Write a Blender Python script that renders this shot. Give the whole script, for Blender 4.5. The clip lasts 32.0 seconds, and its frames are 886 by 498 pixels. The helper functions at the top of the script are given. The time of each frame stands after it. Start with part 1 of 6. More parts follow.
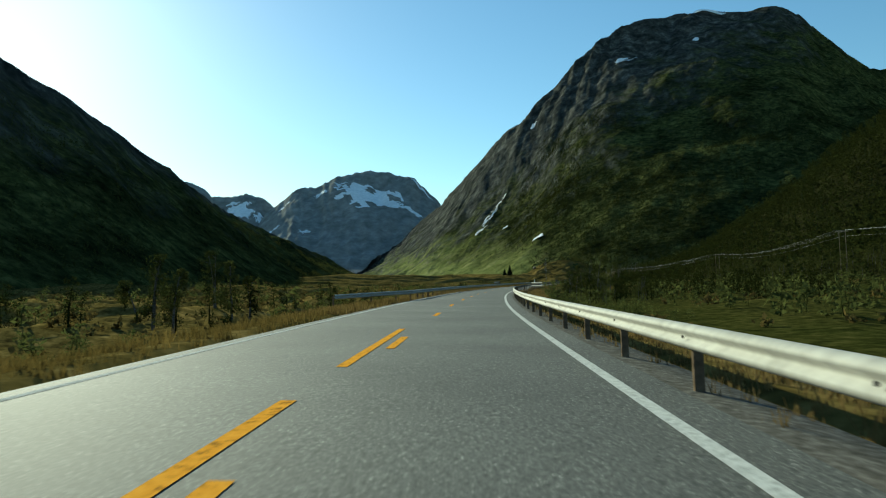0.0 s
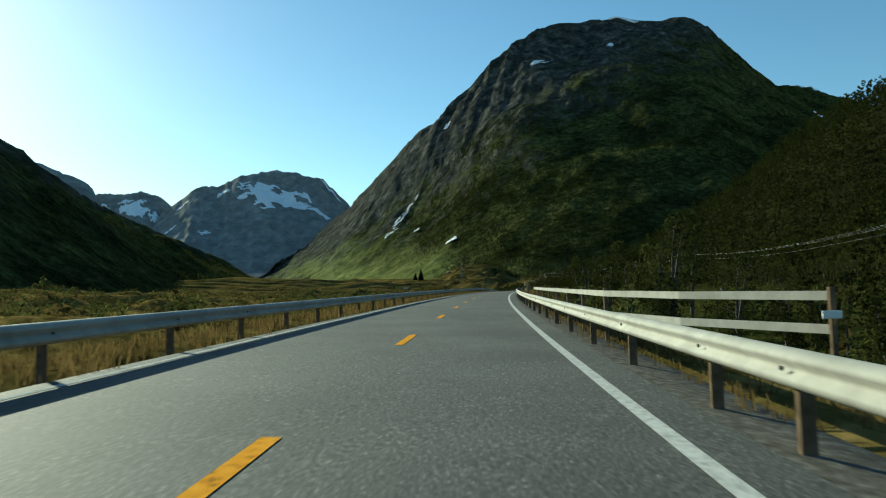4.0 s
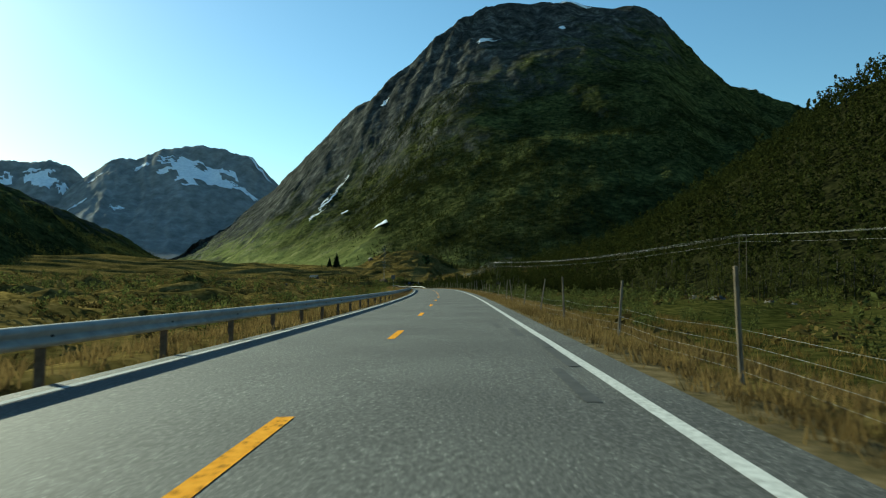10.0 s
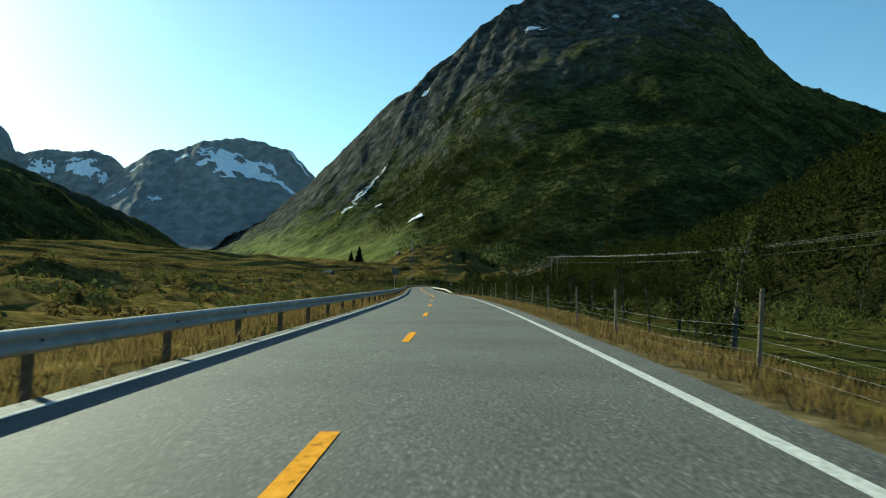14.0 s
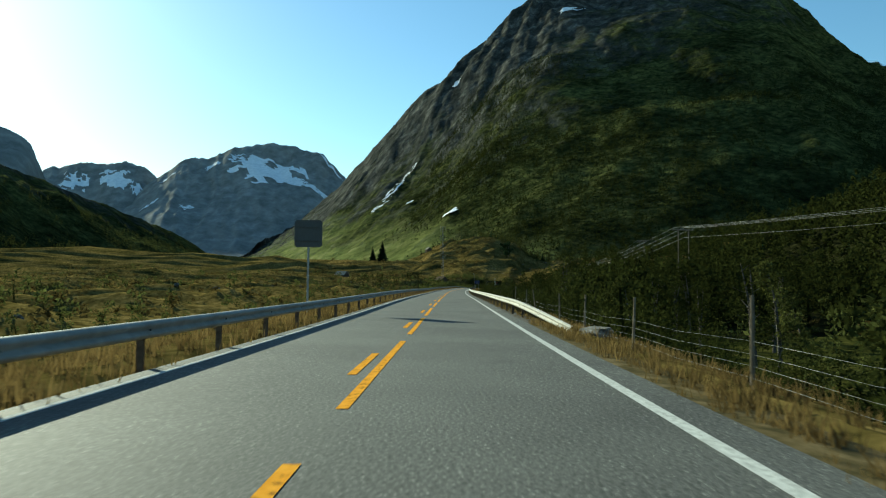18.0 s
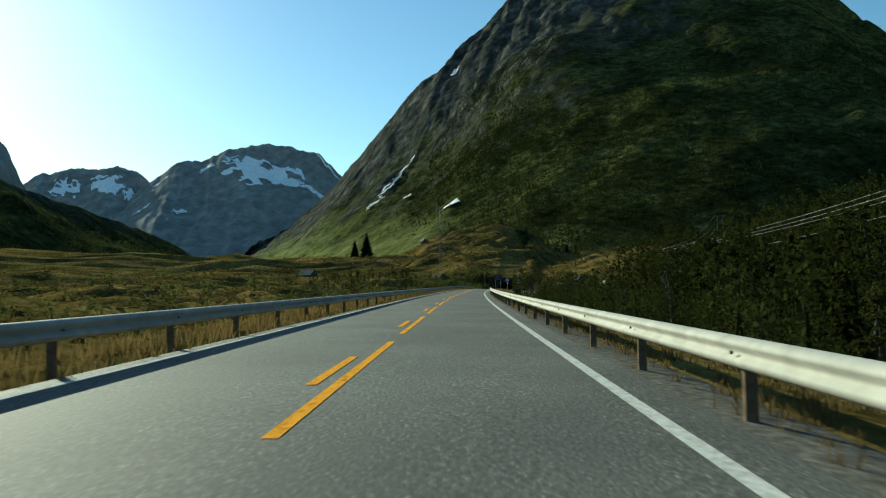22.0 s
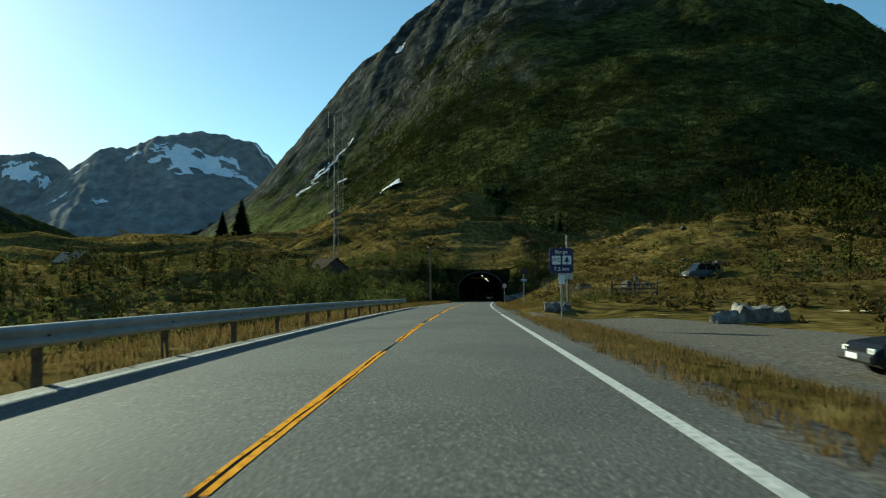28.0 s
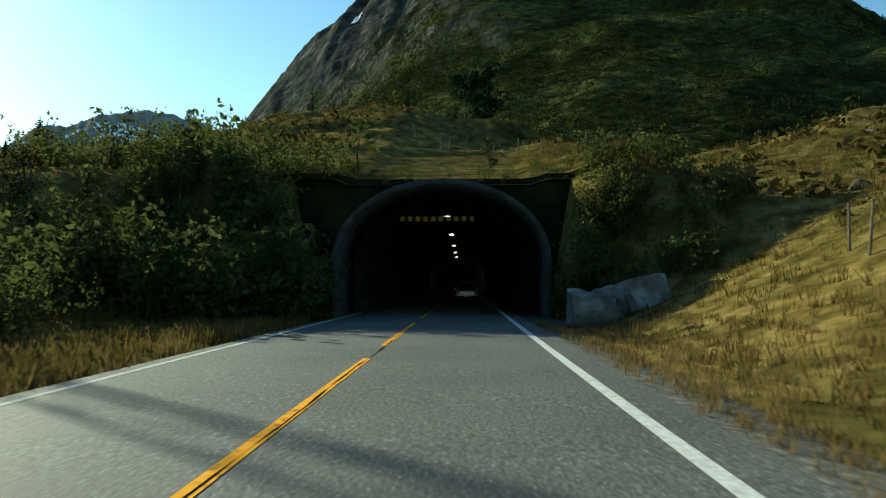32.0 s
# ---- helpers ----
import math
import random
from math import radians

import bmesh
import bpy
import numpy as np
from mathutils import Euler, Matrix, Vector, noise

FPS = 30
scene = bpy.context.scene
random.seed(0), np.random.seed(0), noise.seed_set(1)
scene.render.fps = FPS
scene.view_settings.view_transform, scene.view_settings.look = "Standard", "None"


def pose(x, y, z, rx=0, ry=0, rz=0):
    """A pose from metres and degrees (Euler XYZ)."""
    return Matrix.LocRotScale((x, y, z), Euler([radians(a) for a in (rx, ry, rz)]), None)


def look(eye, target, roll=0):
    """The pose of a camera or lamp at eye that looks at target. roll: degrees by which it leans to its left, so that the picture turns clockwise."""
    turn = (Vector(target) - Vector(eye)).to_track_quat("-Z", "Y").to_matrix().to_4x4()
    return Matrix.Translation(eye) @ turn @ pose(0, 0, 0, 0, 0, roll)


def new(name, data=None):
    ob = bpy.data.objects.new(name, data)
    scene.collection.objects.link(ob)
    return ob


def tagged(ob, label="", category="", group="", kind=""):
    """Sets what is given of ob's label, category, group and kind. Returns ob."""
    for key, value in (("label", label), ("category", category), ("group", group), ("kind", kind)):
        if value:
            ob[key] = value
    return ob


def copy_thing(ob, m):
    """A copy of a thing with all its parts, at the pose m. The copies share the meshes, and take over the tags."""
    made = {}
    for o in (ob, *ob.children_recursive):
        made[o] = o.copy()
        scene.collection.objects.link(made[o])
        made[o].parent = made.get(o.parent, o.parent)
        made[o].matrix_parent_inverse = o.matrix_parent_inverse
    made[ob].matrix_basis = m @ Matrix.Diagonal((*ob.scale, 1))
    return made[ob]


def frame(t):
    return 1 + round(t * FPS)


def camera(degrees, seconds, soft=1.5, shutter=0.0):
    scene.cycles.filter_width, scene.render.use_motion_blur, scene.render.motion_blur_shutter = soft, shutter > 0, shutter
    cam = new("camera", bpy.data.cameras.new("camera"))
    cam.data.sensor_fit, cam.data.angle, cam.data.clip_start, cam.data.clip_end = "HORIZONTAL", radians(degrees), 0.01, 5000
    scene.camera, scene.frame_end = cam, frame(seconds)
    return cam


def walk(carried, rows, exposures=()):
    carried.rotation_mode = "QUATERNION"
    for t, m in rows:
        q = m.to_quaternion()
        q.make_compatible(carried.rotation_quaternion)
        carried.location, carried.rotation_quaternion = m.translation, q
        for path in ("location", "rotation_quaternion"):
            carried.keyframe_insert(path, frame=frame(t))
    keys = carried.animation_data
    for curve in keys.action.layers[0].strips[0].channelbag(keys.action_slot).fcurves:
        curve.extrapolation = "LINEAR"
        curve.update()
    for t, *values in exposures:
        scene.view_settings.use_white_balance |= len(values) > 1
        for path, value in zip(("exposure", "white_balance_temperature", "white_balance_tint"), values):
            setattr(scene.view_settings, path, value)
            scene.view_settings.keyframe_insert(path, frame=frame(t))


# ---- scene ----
PATH = [
    (0, (0.100, -0.000, 3.530), (0.0354, 1.9947, 3.6572), -1.83),
    (0.5, (0.067, 13.756, 3.696), (0.0323, 15.7517, 3.8269), -2.02),
    (1, (0.261, 27.539, 3.867), (0.2618, 29.5349, 3.9936), -1.85),
    (1.5, (0.689, 41.345, 4.048), (0.7224, 43.3401, 4.1770), -1.56),
    (2, (1.343, 55.170, 4.245), (1.4087, 57.1649, 4.3672), -1.56),
    (2.5, (2.228, 69.010, 4.440), (2.3207, 71.0034, 4.5739), -1.30),
    (3, (3.316, 82.863, 4.643), (3.4381, 84.8554, 4.7733), -1.31),
    (3.5, (4.629, 96.724, 4.847), (4.7808, 98.7130, 4.9867), -1.27),
    (5.5, (12.546, 152.063, 5.663), (12.8315, 154.0390, 5.7793), -1.89),
    (6, (14.957, 165.875, 5.872), (15.2588, 167.8477, 6.0006), -1.03),
    (6.5, (17.525, 179.667, 6.097), (17.8446, 181.6367, 6.2257), -0.51),
    (7, (20.228, 193.434, 6.315), (20.5692, 195.4019, 6.4323), -0.38),
    (7.5, (23.069, 207.172, 6.529), (23.4265, 209.1346, 6.6600), -0.57),
    (8, (26.040, 220.868, 6.746), (26.4204, 222.8287, 6.8527), -0.72),
    (8.5, (29.099, 234.526, 6.923), (29.4877, 236.4840, 7.0491), -0.20),
    (9, (32.152, 248.158, 7.063), (32.5304, 250.1189, 7.1798), 0.47),
    (9.5, (35.101, 261.779, 7.155), (35.4688, 263.7409, 7.2667), 1.00),
    (10, (37.989, 275.368, 7.201), (38.3522, 277.3310, 7.3107), 0.65),
    (10.5, (40.836, 288.915, 7.238), (41.1996, 290.8778, 7.3531), 1.31),
    (11, (43.615, 302.421, 7.299), (43.9633, 304.3862, 7.4216), 2.05),
    (11.5, (46.308, 315.887, 7.391), (46.6384, 317.8559, 7.5025), 3.30),
    (12, (48.856, 329.325, 7.491), (49.1653, 331.2988, 7.5958), 2.82),
    (12.5, (51.266, 342.741, 7.590), (51.5584, 344.7167, 7.6993), 2.09),
    (13, (53.567, 356.132, 7.685), (53.8485, 358.1090, 7.7895), 2.46),
    (13.5, (55.714, 369.512, 7.804), (55.9806, 371.4910, 7.9166), 2.42),
    (14, (57.764, 382.878, 7.923), (58.0170, 384.8596, 8.0309), 2.37),
    (14.5, (59.721, 396.239, 8.031), (59.9619, 398.2220, 8.1422), 2.59),
    (15, (61.581, 409.606, 8.120), (61.8054, 411.5907, 8.2234), 2.56),
    (15.5, (63.355, 422.986, 8.178), (63.5634, 424.9718, 8.2822), 2.74),
    (17.5, (69.255, 476.857, 8.215), (69.4146, 478.8479, 8.3104), 1.67),
    (18, (70.618, 490.426, 8.179), (70.7654, 492.4171, 8.2867), 0.49),
    (18.5, (71.939, 504.041, 8.154), (72.0799, 506.0326, 8.2612), -0.47),
    (19, (73.218, 517.698, 8.173), (73.3527, 519.6912, 8.2786), -0.73),
    (19.5, (74.469, 531.394, 8.197), (74.6004, 533.3869, 8.3006), -1.20),
    (20, (75.708, 545.118, 8.227), (75.8384, 547.1107, 8.3338), -0.84),
    (20.5, (76.949, 558.860, 8.240), (77.0786, 560.8528, 8.3563), -1.02),
    (21, (78.206, 572.611, 8.227), (78.3382, 574.6035, 8.3409), -1.09),
    (21.5, (79.491, 586.361, 8.238), (79.6290, 588.3529, 8.3487), -0.93),
    (22, (80.804, 600.101, 8.254), (80.9444, 602.0931, 8.3633), -0.84),
    (22.5, (82.129, 613.827, 8.290), (82.2692, 615.8194, 8.4043), -1.23),
    (23, (83.476, 627.534, 8.346), (83.6224, 629.5258, 8.4469), -1.04),
    (23.5, (84.861, 641.215, 8.404), (85.0172, 643.2062, 8.5132), -0.67),
    (24, (86.331, 654.867, 8.465), (86.5024, 656.8564, 8.5705), -0.66),
    (24.5, (87.910, 668.484, 8.522), (88.0994, 670.4720, 8.6308), -0.38),
    (25, (89.614, 682.069, 8.577), (89.8246, 684.0538, 8.6892), -0.54),
    (25.5, (91.457, 695.619, 8.629), (91.6845, 697.6028, 8.7373), -0.54),
    (27.5, (99.660, 749.617, 8.973), (99.9353, 751.5951, 9.0796), -0.49),
    (28, (101.933, 763.080, 8.997), (102.2249, 765.0562, 9.1003), -0.48),
    (28.5, (104.308, 776.530, 8.939), (104.6196, 778.5032, 9.0236), -0.52),
    (29, (106.779, 789.962, 8.813), (107.0983, 791.9346, 8.8996), -0.08),
    (29.5, (109.339, 803.375, 8.644), (109.6757, 805.3450, 8.7122), -0.09),
    (30, (111.996, 816.758, 8.460), (112.3462, 818.7254, 8.5304), -0.20),
    (30.5, (114.712, 830.109, 8.244), (115.0750, 832.0748, 8.3038), -0.12),
    (31, (117.523, 843.416, 7.997), (117.9012, 845.3792, 8.0744), 0.22),
    (31.5, (120.429, 856.674, 7.751), (120.8216, 858.6339, 7.8170), 0.34),
    (32, (123.423, 869.881, 7.531), (123.8263, 871.8391, 7.6061), 0.01),
]
EXPOSURES = [(0, 0.62, 6180, -18), (3, 0.58, 6180, -18), (8, 0.6, 6200, -18), (13, 0.88, 6200, -18), (18, 0.82, 6200, -18), (25, 0.56, 6220, -18), (29, 0.6, 6280, -18), (30.5, 0.7, 6320, -18), (32, 0.95, 6400, -18)]
cam = camera(64.2, 32.0, soft=1.2, shutter=0.08)
walk(cam, [(t, look(eye, target, roll)) for t, eye, target, roll in PATH], EXPOSURES)

# ---- light ----
SUN_AZ, SUN_EL = radians(-35.0), radians(21.5)
SUN_WAY = Vector((math.sin(SUN_AZ) * math.cos(SUN_EL), math.cos(SUN_AZ) * math.cos(SUN_EL), math.sin(SUN_EL)))
world = bpy.data.worlds.new("sky")
scene.world = world
world.use_nodes = True
wn = world.node_tree
wn.nodes.clear()
sky = wn.nodes.new("ShaderNodeTexSky")
sky.sky_type, sky.sun_disc = "NISHITA", False
sky.sun_elevation, sky.sun_rotation = SUN_EL, SUN_AZ
sky.altitude, sky.air_density, sky.dust_density, sky.ozone_density = 300, 1.0, 0.3, 2.2
bg = wn.nodes.new("ShaderNodeBackground")
bg.inputs["Strength"].default_value = 0.1
wout = wn.nodes.new("ShaderNodeOutputWorld")
clear = wn.nodes.new("ShaderNodeHueSaturation")
clear.inputs["Saturation"].default_value = 1.1
wn.links.new(sky.outputs[0], clear.inputs["Color"])
wn.links.new(clear.outputs[0], bg.inputs[0])
wn.links.new(bg.outputs[0], wout.inputs[0])
sun = new("sun", bpy.data.lights.new("sun", "SUN"))
sun.data.energy, sun.data.angle, sun.data.color = 5.0, radians(0.5), (1.0, 0.9, 0.74)
sun.matrix_world = look(Vector((0, 0, 300)) + SUN_WAY * 50, (0, 0, 300))


# ---- materials ----
def material(name, stops, scale=1.0, detail=6.0, rough=0.85, bump=0.2, bump_scale=None, metal=0.0, big=None, big_scale=0.05,
             coords="Object", stretch=(1, 1, 1), spread=0.0, spec=0.0):
    """Two scales of noise through a colour ramp, with relief. big: a second ramp that the first is mixed into."""
    m = bpy.data.materials.new(name)
    m.use_nodes = True
    nt = m.node_tree
    n, ln = nt.nodes, nt.links.new
    bsdf = n["Principled BSDF"]
    tc = n.new("ShaderNodeTexCoord")
    mp = n.new("ShaderNodeMapping")
    mp.inputs["Scale"].default_value = stretch
    ln(tc.outputs[coords], mp.inputs[0])

    def ramp(source, steps):
        r = n.new("ShaderNodeValToRGB")
        el = r.color_ramp.elements
        while len(el) < len(steps):
            el.new(0.5)
        for e, (p, c) in zip(el, steps):
            e.position, e.color = p, (*c, 1)
        ln(source, r.inputs[0])
        return r.outputs[0]

    no = n.new("ShaderNodeTexNoise")
    no.inputs["Scale"].default_value, no.inputs["Detail"].default_value = scale, detail
    no.inputs["Roughness"].default_value = 0.62
    ln(mp.outputs[0], no.inputs["Vector"])
    col = ramp(no.outputs[0], stops)
    if big:
        nb = n.new("ShaderNodeTexNoise")
        nb.inputs["Scale"].default_value, nb.inputs["Detail"].default_value = big_scale, 4
        ln(mp.outputs[0], nb.inputs["Vector"])
        mx = n.new("ShaderNodeMix")
        mx.data_type, mx.blend_type = "RGBA", "MULTIPLY"
        mx.inputs[0].default_value = 1.0
        ln(col, mx.inputs[6])
        ln(ramp(nb.outputs[0], big), mx.inputs[7])
        col = mx.outputs[2]
    if spread:
        oi = n.new("ShaderNodeObjectInfo")
        ge = n.new("ShaderNodeNewGeometry")
        add = n.new("ShaderNodeMath")
        add.operation = "ADD"
        ln(oi.outputs["Random"], add.inputs[0])
        ln(ge.outputs["Random Per Island"], add.inputs[1])
        mr = n.new("ShaderNodeMapRange")
        mr.inputs[1].default_value, mr.inputs[2].default_value = 0, 2
        mr.inputs[3].default_value, mr.inputs[4].default_value = 1 - spread, 1 + spread
        ln(add.outputs[0], mr.inputs[0])
        hs = n.new("ShaderNodeHueSaturation")
        ln(mr.outputs[0], hs.inputs["Value"])
        ln(col, hs.inputs["Color"])
        col = hs.outputs[0]
    ln(col, bsdf.inputs["Base Color"])
    bsdf.inputs["Roughness"].default_value = rough
    bsdf.inputs["Specular IOR Level"].default_value = spec
    bsdf.inputs["Metallic"].default_value = metal
    if bump:
        nz = n.new("ShaderNodeTexNoise")
        nz.inputs["Scale"].default_value, nz.inputs["Detail"].default_value = bump_scale or scale * 3, 5
        ln(mp.outputs[0], nz.inputs["Vector"])
        bp = n.new("ShaderNodeBump")
        bp.inputs["Strength"].default_value = bump
        ln(nz.outputs[0], bp.inputs["Height"])
        ln(bp.outputs[0], bsdf.inputs["Normal"])
    return m


def leafy(name, dark, light, spread=0.35, through_=0.35):
    """Leaves that let some light through."""
    m = material(name, [(0.3, dark), (0.7, light)], scale=0.6, rough=0.65, bump=0, spread=spread)
    nt = m.node_tree
    bsdf, out = nt.nodes["Principled BSDF"], nt.nodes["Material Output"]
    tr = nt.nodes.new("ShaderNodeBsdfTranslucent")
    mix = nt.nodes.new("ShaderNodeMixShader")
    mix.inputs[0].default_value = through_
    source = bsdf.inputs["Base Color"].links[0].from_socket
    nt.links.new(source, tr.inputs[0])
    nt.links.new(bsdf.outputs[0], mix.inputs[1])
    nt.links.new(tr.outputs[0], mix.inputs[2])
    nt.links.new(mix.outputs[0], out.inputs[0])
    return m


ASPHALT = material("asphalt", [(0.36, (0.042, 0.042, 0.04)), (0.52, (0.09, 0.09, 0.084)), (0.62, (0.15, 0.148, 0.137)), (0.7, (0.38, 0.37, 0.34))], scale=26, detail=9,
                   rough=0.8, spec=0.13, bump=0.6, bump_scale=45, big=[(0.35, (0.8, 0.8, 0.8)), (0.65, (1.1, 1.1, 1.08))], big_scale=0.3)
WHITE_PAINT = material("white_road_paint", [(0.3, (0.3, 0.3, 0.28)), (0.6, (0.56, 0.56, 0.53))], scale=12, rough=0.7, bump=0.15, bump_scale=60)
YELLOW_PAINT = material("yellow_road_paint", [(0.34, (0.16, 0.09, 0.03)), (0.44, (0.66, 0.29, 0.035)), (0.7, (0.8, 0.39, 0.06))], scale=9, rough=0.6, bump=0.15, bump_scale=60)
TAR = material("tar", [(0.3, (0.008, 0.008, 0.008)), (0.7, (0.02, 0.02, 0.02))], scale=10, rough=0.45)
TAR_FAINT = material("worn_tar", [(0.3, (0.03, 0.03, 0.029)), (0.7, (0.06, 0.06, 0.056))], scale=4, rough=0.74, spec=0.26)
GALVANISED = material("galvanised_steel", [(0.3, (0.3, 0.295, 0.27)), (0.7, (0.44, 0.43, 0.395))], scale=3, rough=0.75, spec=0.15, bump=0.08, metal=0.1, big=[(0.3, (0.8, 0.8, 0.78)), (0.7, (1, 1, 1))], big_scale=0.6)
POST_STEEL = material("weathered_post_steel", [(0.3, (0.07, 0.05, 0.034)), (0.7, (0.19, 0.14, 0.095))], scale=5, rough=0.8, metal=0.1)
POST_WOOD = material("weathered_wood", [(0.3, (0.09, 0.075, 0.055)), (0.7, (0.24, 0.2, 0.15))], scale=6, rough=0.85, bump=0.4, stretch=(4, 4, 0.5), spread=0.25)
WIRE = material("fence_wire", [(0.3, (0.12, 0.12, 0.11)), (0.7, (0.24, 0.24, 0.22))], scale=4, rough=0.5, metal=0.3, bump=0, spec=0.4)
GROUND = material("rough_pasture", [(0.3, (0.036, 0.028, 0.01)), (0.45, (0.088, 0.068, 0.022)), (0.58, (0.16, 0.12, 0.042)), (0.72, (0.25, 0.18, 0.075))],
                  scale=0.9, detail=12, rough=0.95, bump=1.0, bump_scale=2.2, big=[(0.34, (0.45, 0.5, 0.42)), (0.66, (1.3, 1.22, 1.15))], big_scale=0.07)
MEADOW = material("green_field", [(0.3, (0.012, 0.014, 0.005)), (0.45, (0.03, 0.032, 0.01)), (0.6, (0.06, 0.058, 0.018)), (0.74, (0.11, 0.092, 0.036))], scale=1.0, detail=10, rough=0.95, bump=0.8, bump_scale=2.0,
                  big=[(0.3, (0.6, 0.7, 0.55)), (0.7, (1.25, 1.15, 1.0))], big_scale=0.04)
VERGE = material("dry_verge", [(0.3, (0.05, 0.045, 0.022)), (0.5, (0.115, 0.088, 0.042)), (0.7, (0.21, 0.16, 0.085))], scale=2.4, detail=9, rough=0.95, bump=0.9, bump_scale=12)
# Near-black floor: the shade under the trees is part of the colour.
SHADED_FLOOR = material("shaded_forest_floor", [(0.3, (0.006, 0.007, 0.003)), (0.5, (0.015, 0.016, 0.006)), (0.7, (0.034, 0.032, 0.013))], scale=0.5, detail=9, rough=0.95, bump=0.8)
GRAVEL = material("gravel", [(0.3, (0.06, 0.055, 0.046)), (0.5, (0.12, 0.11, 0.093)), (0.72, (0.23, 0.212, 0.185))], scale=7, detail=9, rough=0.95, bump=0.9, bump_scale=30)
ROCK = material("grey_rock", [(0.34, (0.035, 0.033, 0.029)), (0.52, (0.095, 0.09, 0.079)), (0.68, (0.22, 0.21, 0.19))], scale=1.6, detail=9, rough=0.9, bump=0.8, spread=0.15)
# Distant rock is paler than the near stone: haze put into its base colour.
HAZY_ROCK = material("hazy_far_rock", [(0.36, (0.15, 0.153, 0.146)), (0.52, (0.215, 0.216, 0.205)), (0.68, (0.3, 0.3, 0.288))], scale=0.016, detail=14, rough=0.95, bump=0.5, bump_scale=0.02)


def hillside(name, wood_from, rock_low, rock_high):
    """A green mountain side: a grass fan at its foot, birch scrub, bare grey rock on the steep and high parts."""
    m = bpy.data.materials.new(name)
    m.use_nodes = True
    n, ln = m.node_tree.nodes, m.node_tree.links.new
    bsdf = n["Principled BSDF"]
    tc, xyz, geo, nrm = n.new("ShaderNodeTexCoord"), n.new("ShaderNodeSeparateXYZ"), n.new("ShaderNodeNewGeometry"), n.new("ShaderNodeSeparateXYZ")
    ln(tc.outputs["Object"], xyz.inputs[0])
    ln(geo.outputs["True Normal"], nrm.inputs[0])

    def grain(scale, detail, stretch=(1, 1, 1), rough=0.6):
        mp, nz = n.new("ShaderNodeMapping"), n.new("ShaderNodeTexNoise")
        mp.inputs["Scale"].default_value = stretch
        ln(tc.outputs["Object"], mp.inputs[0])
        ln(mp.outputs[0], nz.inputs["Vector"])
        nz.inputs["Scale"].default_value, nz.inputs["Detail"].default_value, nz.inputs["Roughness"].default_value = scale, detail, rough
        return nz.outputs[0]

    def ramp(source, *steps):
        r = n.new("ShaderNodeValToRGB")
        el = r.color_ramp.elements
        while len(el) < len(steps):
            el.new(0.5)
        for e, (q, c) in zip(el, steps):
            e.position, e.color = q, (*c, 1)
        ln(source, r.inputs[0])
        return r.outputs[0]

    def math_(op, a_, b_, c_=None):
        k = n.new("ShaderNodeMath")
        k.operation = op
        for q, v in enumerate((a_, b_, c_)):
            if v is None:
                continue
            if isinstance(v, (int, float)):
                k.inputs[q].default_value = v
            else:
                ln(v, k.inputs[q])
        return k.outputs[0]

    def span(source, lo, hi):
        k = n.new("ShaderNodeMapRange")
        k.inputs[1].default_value, k.inputs[2].default_value = lo, hi
        ln(source, k.inputs[0])
        return k.outputs[0]

    def mix(fac, a_, b_):
        k = n.new("ShaderNodeMix")
        k.data_type = "RGBA"
        ln(fac, k.inputs[0])
        ln(a_, k.inputs[6])
        ln(b_, k.inputs[7])
        return k.outputs[2]

    big = grain(0.006, 7)
    scrub = ramp(grain(0.075, 10, rough=0.7), (0.36, (0.012, 0.016, 0.007)), (0.5, (0.036, 0.042, 0.015)), (0.63, (0.078, 0.08, 0.03)))
    clumps = ramp(grain(0.013, 6, (1, 1, 0.8), 0.6), (0.38, (0.5, 0.52, 0.5)), (0.62, (1.55, 1.5, 1.35)))
    vary = n.new("ShaderNodeMix")
    vary.data_type, vary.blend_type = "RGBA", "MULTIPLY"
    vary.inputs[0].default_value = 1.0
    ln(scrub, vary.inputs[6])
    ln(clumps, vary.inputs[7])
    scrub = vary.outputs[2]
    grass = ramp(grain(0.02, 12, (1, 1, 0.6), 0.68), (0.36, (0.08, 0.095, 0.03)), (0.52, (0.17, 0.185, 0.062)), (0.66, (0.26, 0.245, 0.12)))
    stone = ramp(grain(0.03, 14, (1, 1, 0.6), 0.72), (0.38, (0.02, 0.022, 0.02)), (0.52, (0.055, 0.056, 0.05)), (0.62, (0.12, 0.118, 0.105)), (0.75, (0.26, 0.255, 0.235)))
    # grass where it is low and west of the woods
    low = math_("MULTIPLY_ADD", big, 260.0, xyz.outputs[2])
    low = span(math_("MULTIPLY_ADD", xyz.outputs[0], 0.45, low), wood_from + 190, wood_from + 90)
    col = mix(low, scrub, grass)
    # rock where it is steep, high or broken
    bare = math_("MULTIPLY_ADD", grain(0.011, 10, (1, 1, 0.5), 0.65), 900.0, xyz.outputs[2])
    bare = math_("MULTIPLY_ADD", xyz.outputs[0], -0.6, bare)
    bare = span(math_("MULTIPLY_ADD", nrm.outputs[2], -420.0, bare), rock_low + 150, rock_high + 150)
    col = mix(bare, col, stone)
    ln(col, bsdf.inputs["Base Color"])
    bsdf.inputs["Roughness"].default_value, bsdf.inputs["Specular IOR Level"].default_value = 0.95, 0.0
    b1, b2 = n.new("ShaderNodeBump"), n.new("ShaderNodeBump")
    b1.inputs["Strength"].default_value, b1.inputs["Distance"].default_value = 0.8, 16.0
    ln(grain(0.03, 8, (1, 1, 0.7), 0.65), b1.inputs["Height"])
    b2.inputs["Strength"].default_value, b2.inputs["Distance"].default_value = 0.7, 5.0
    ln(grain(0.12, 6), b2.inputs["Height"])
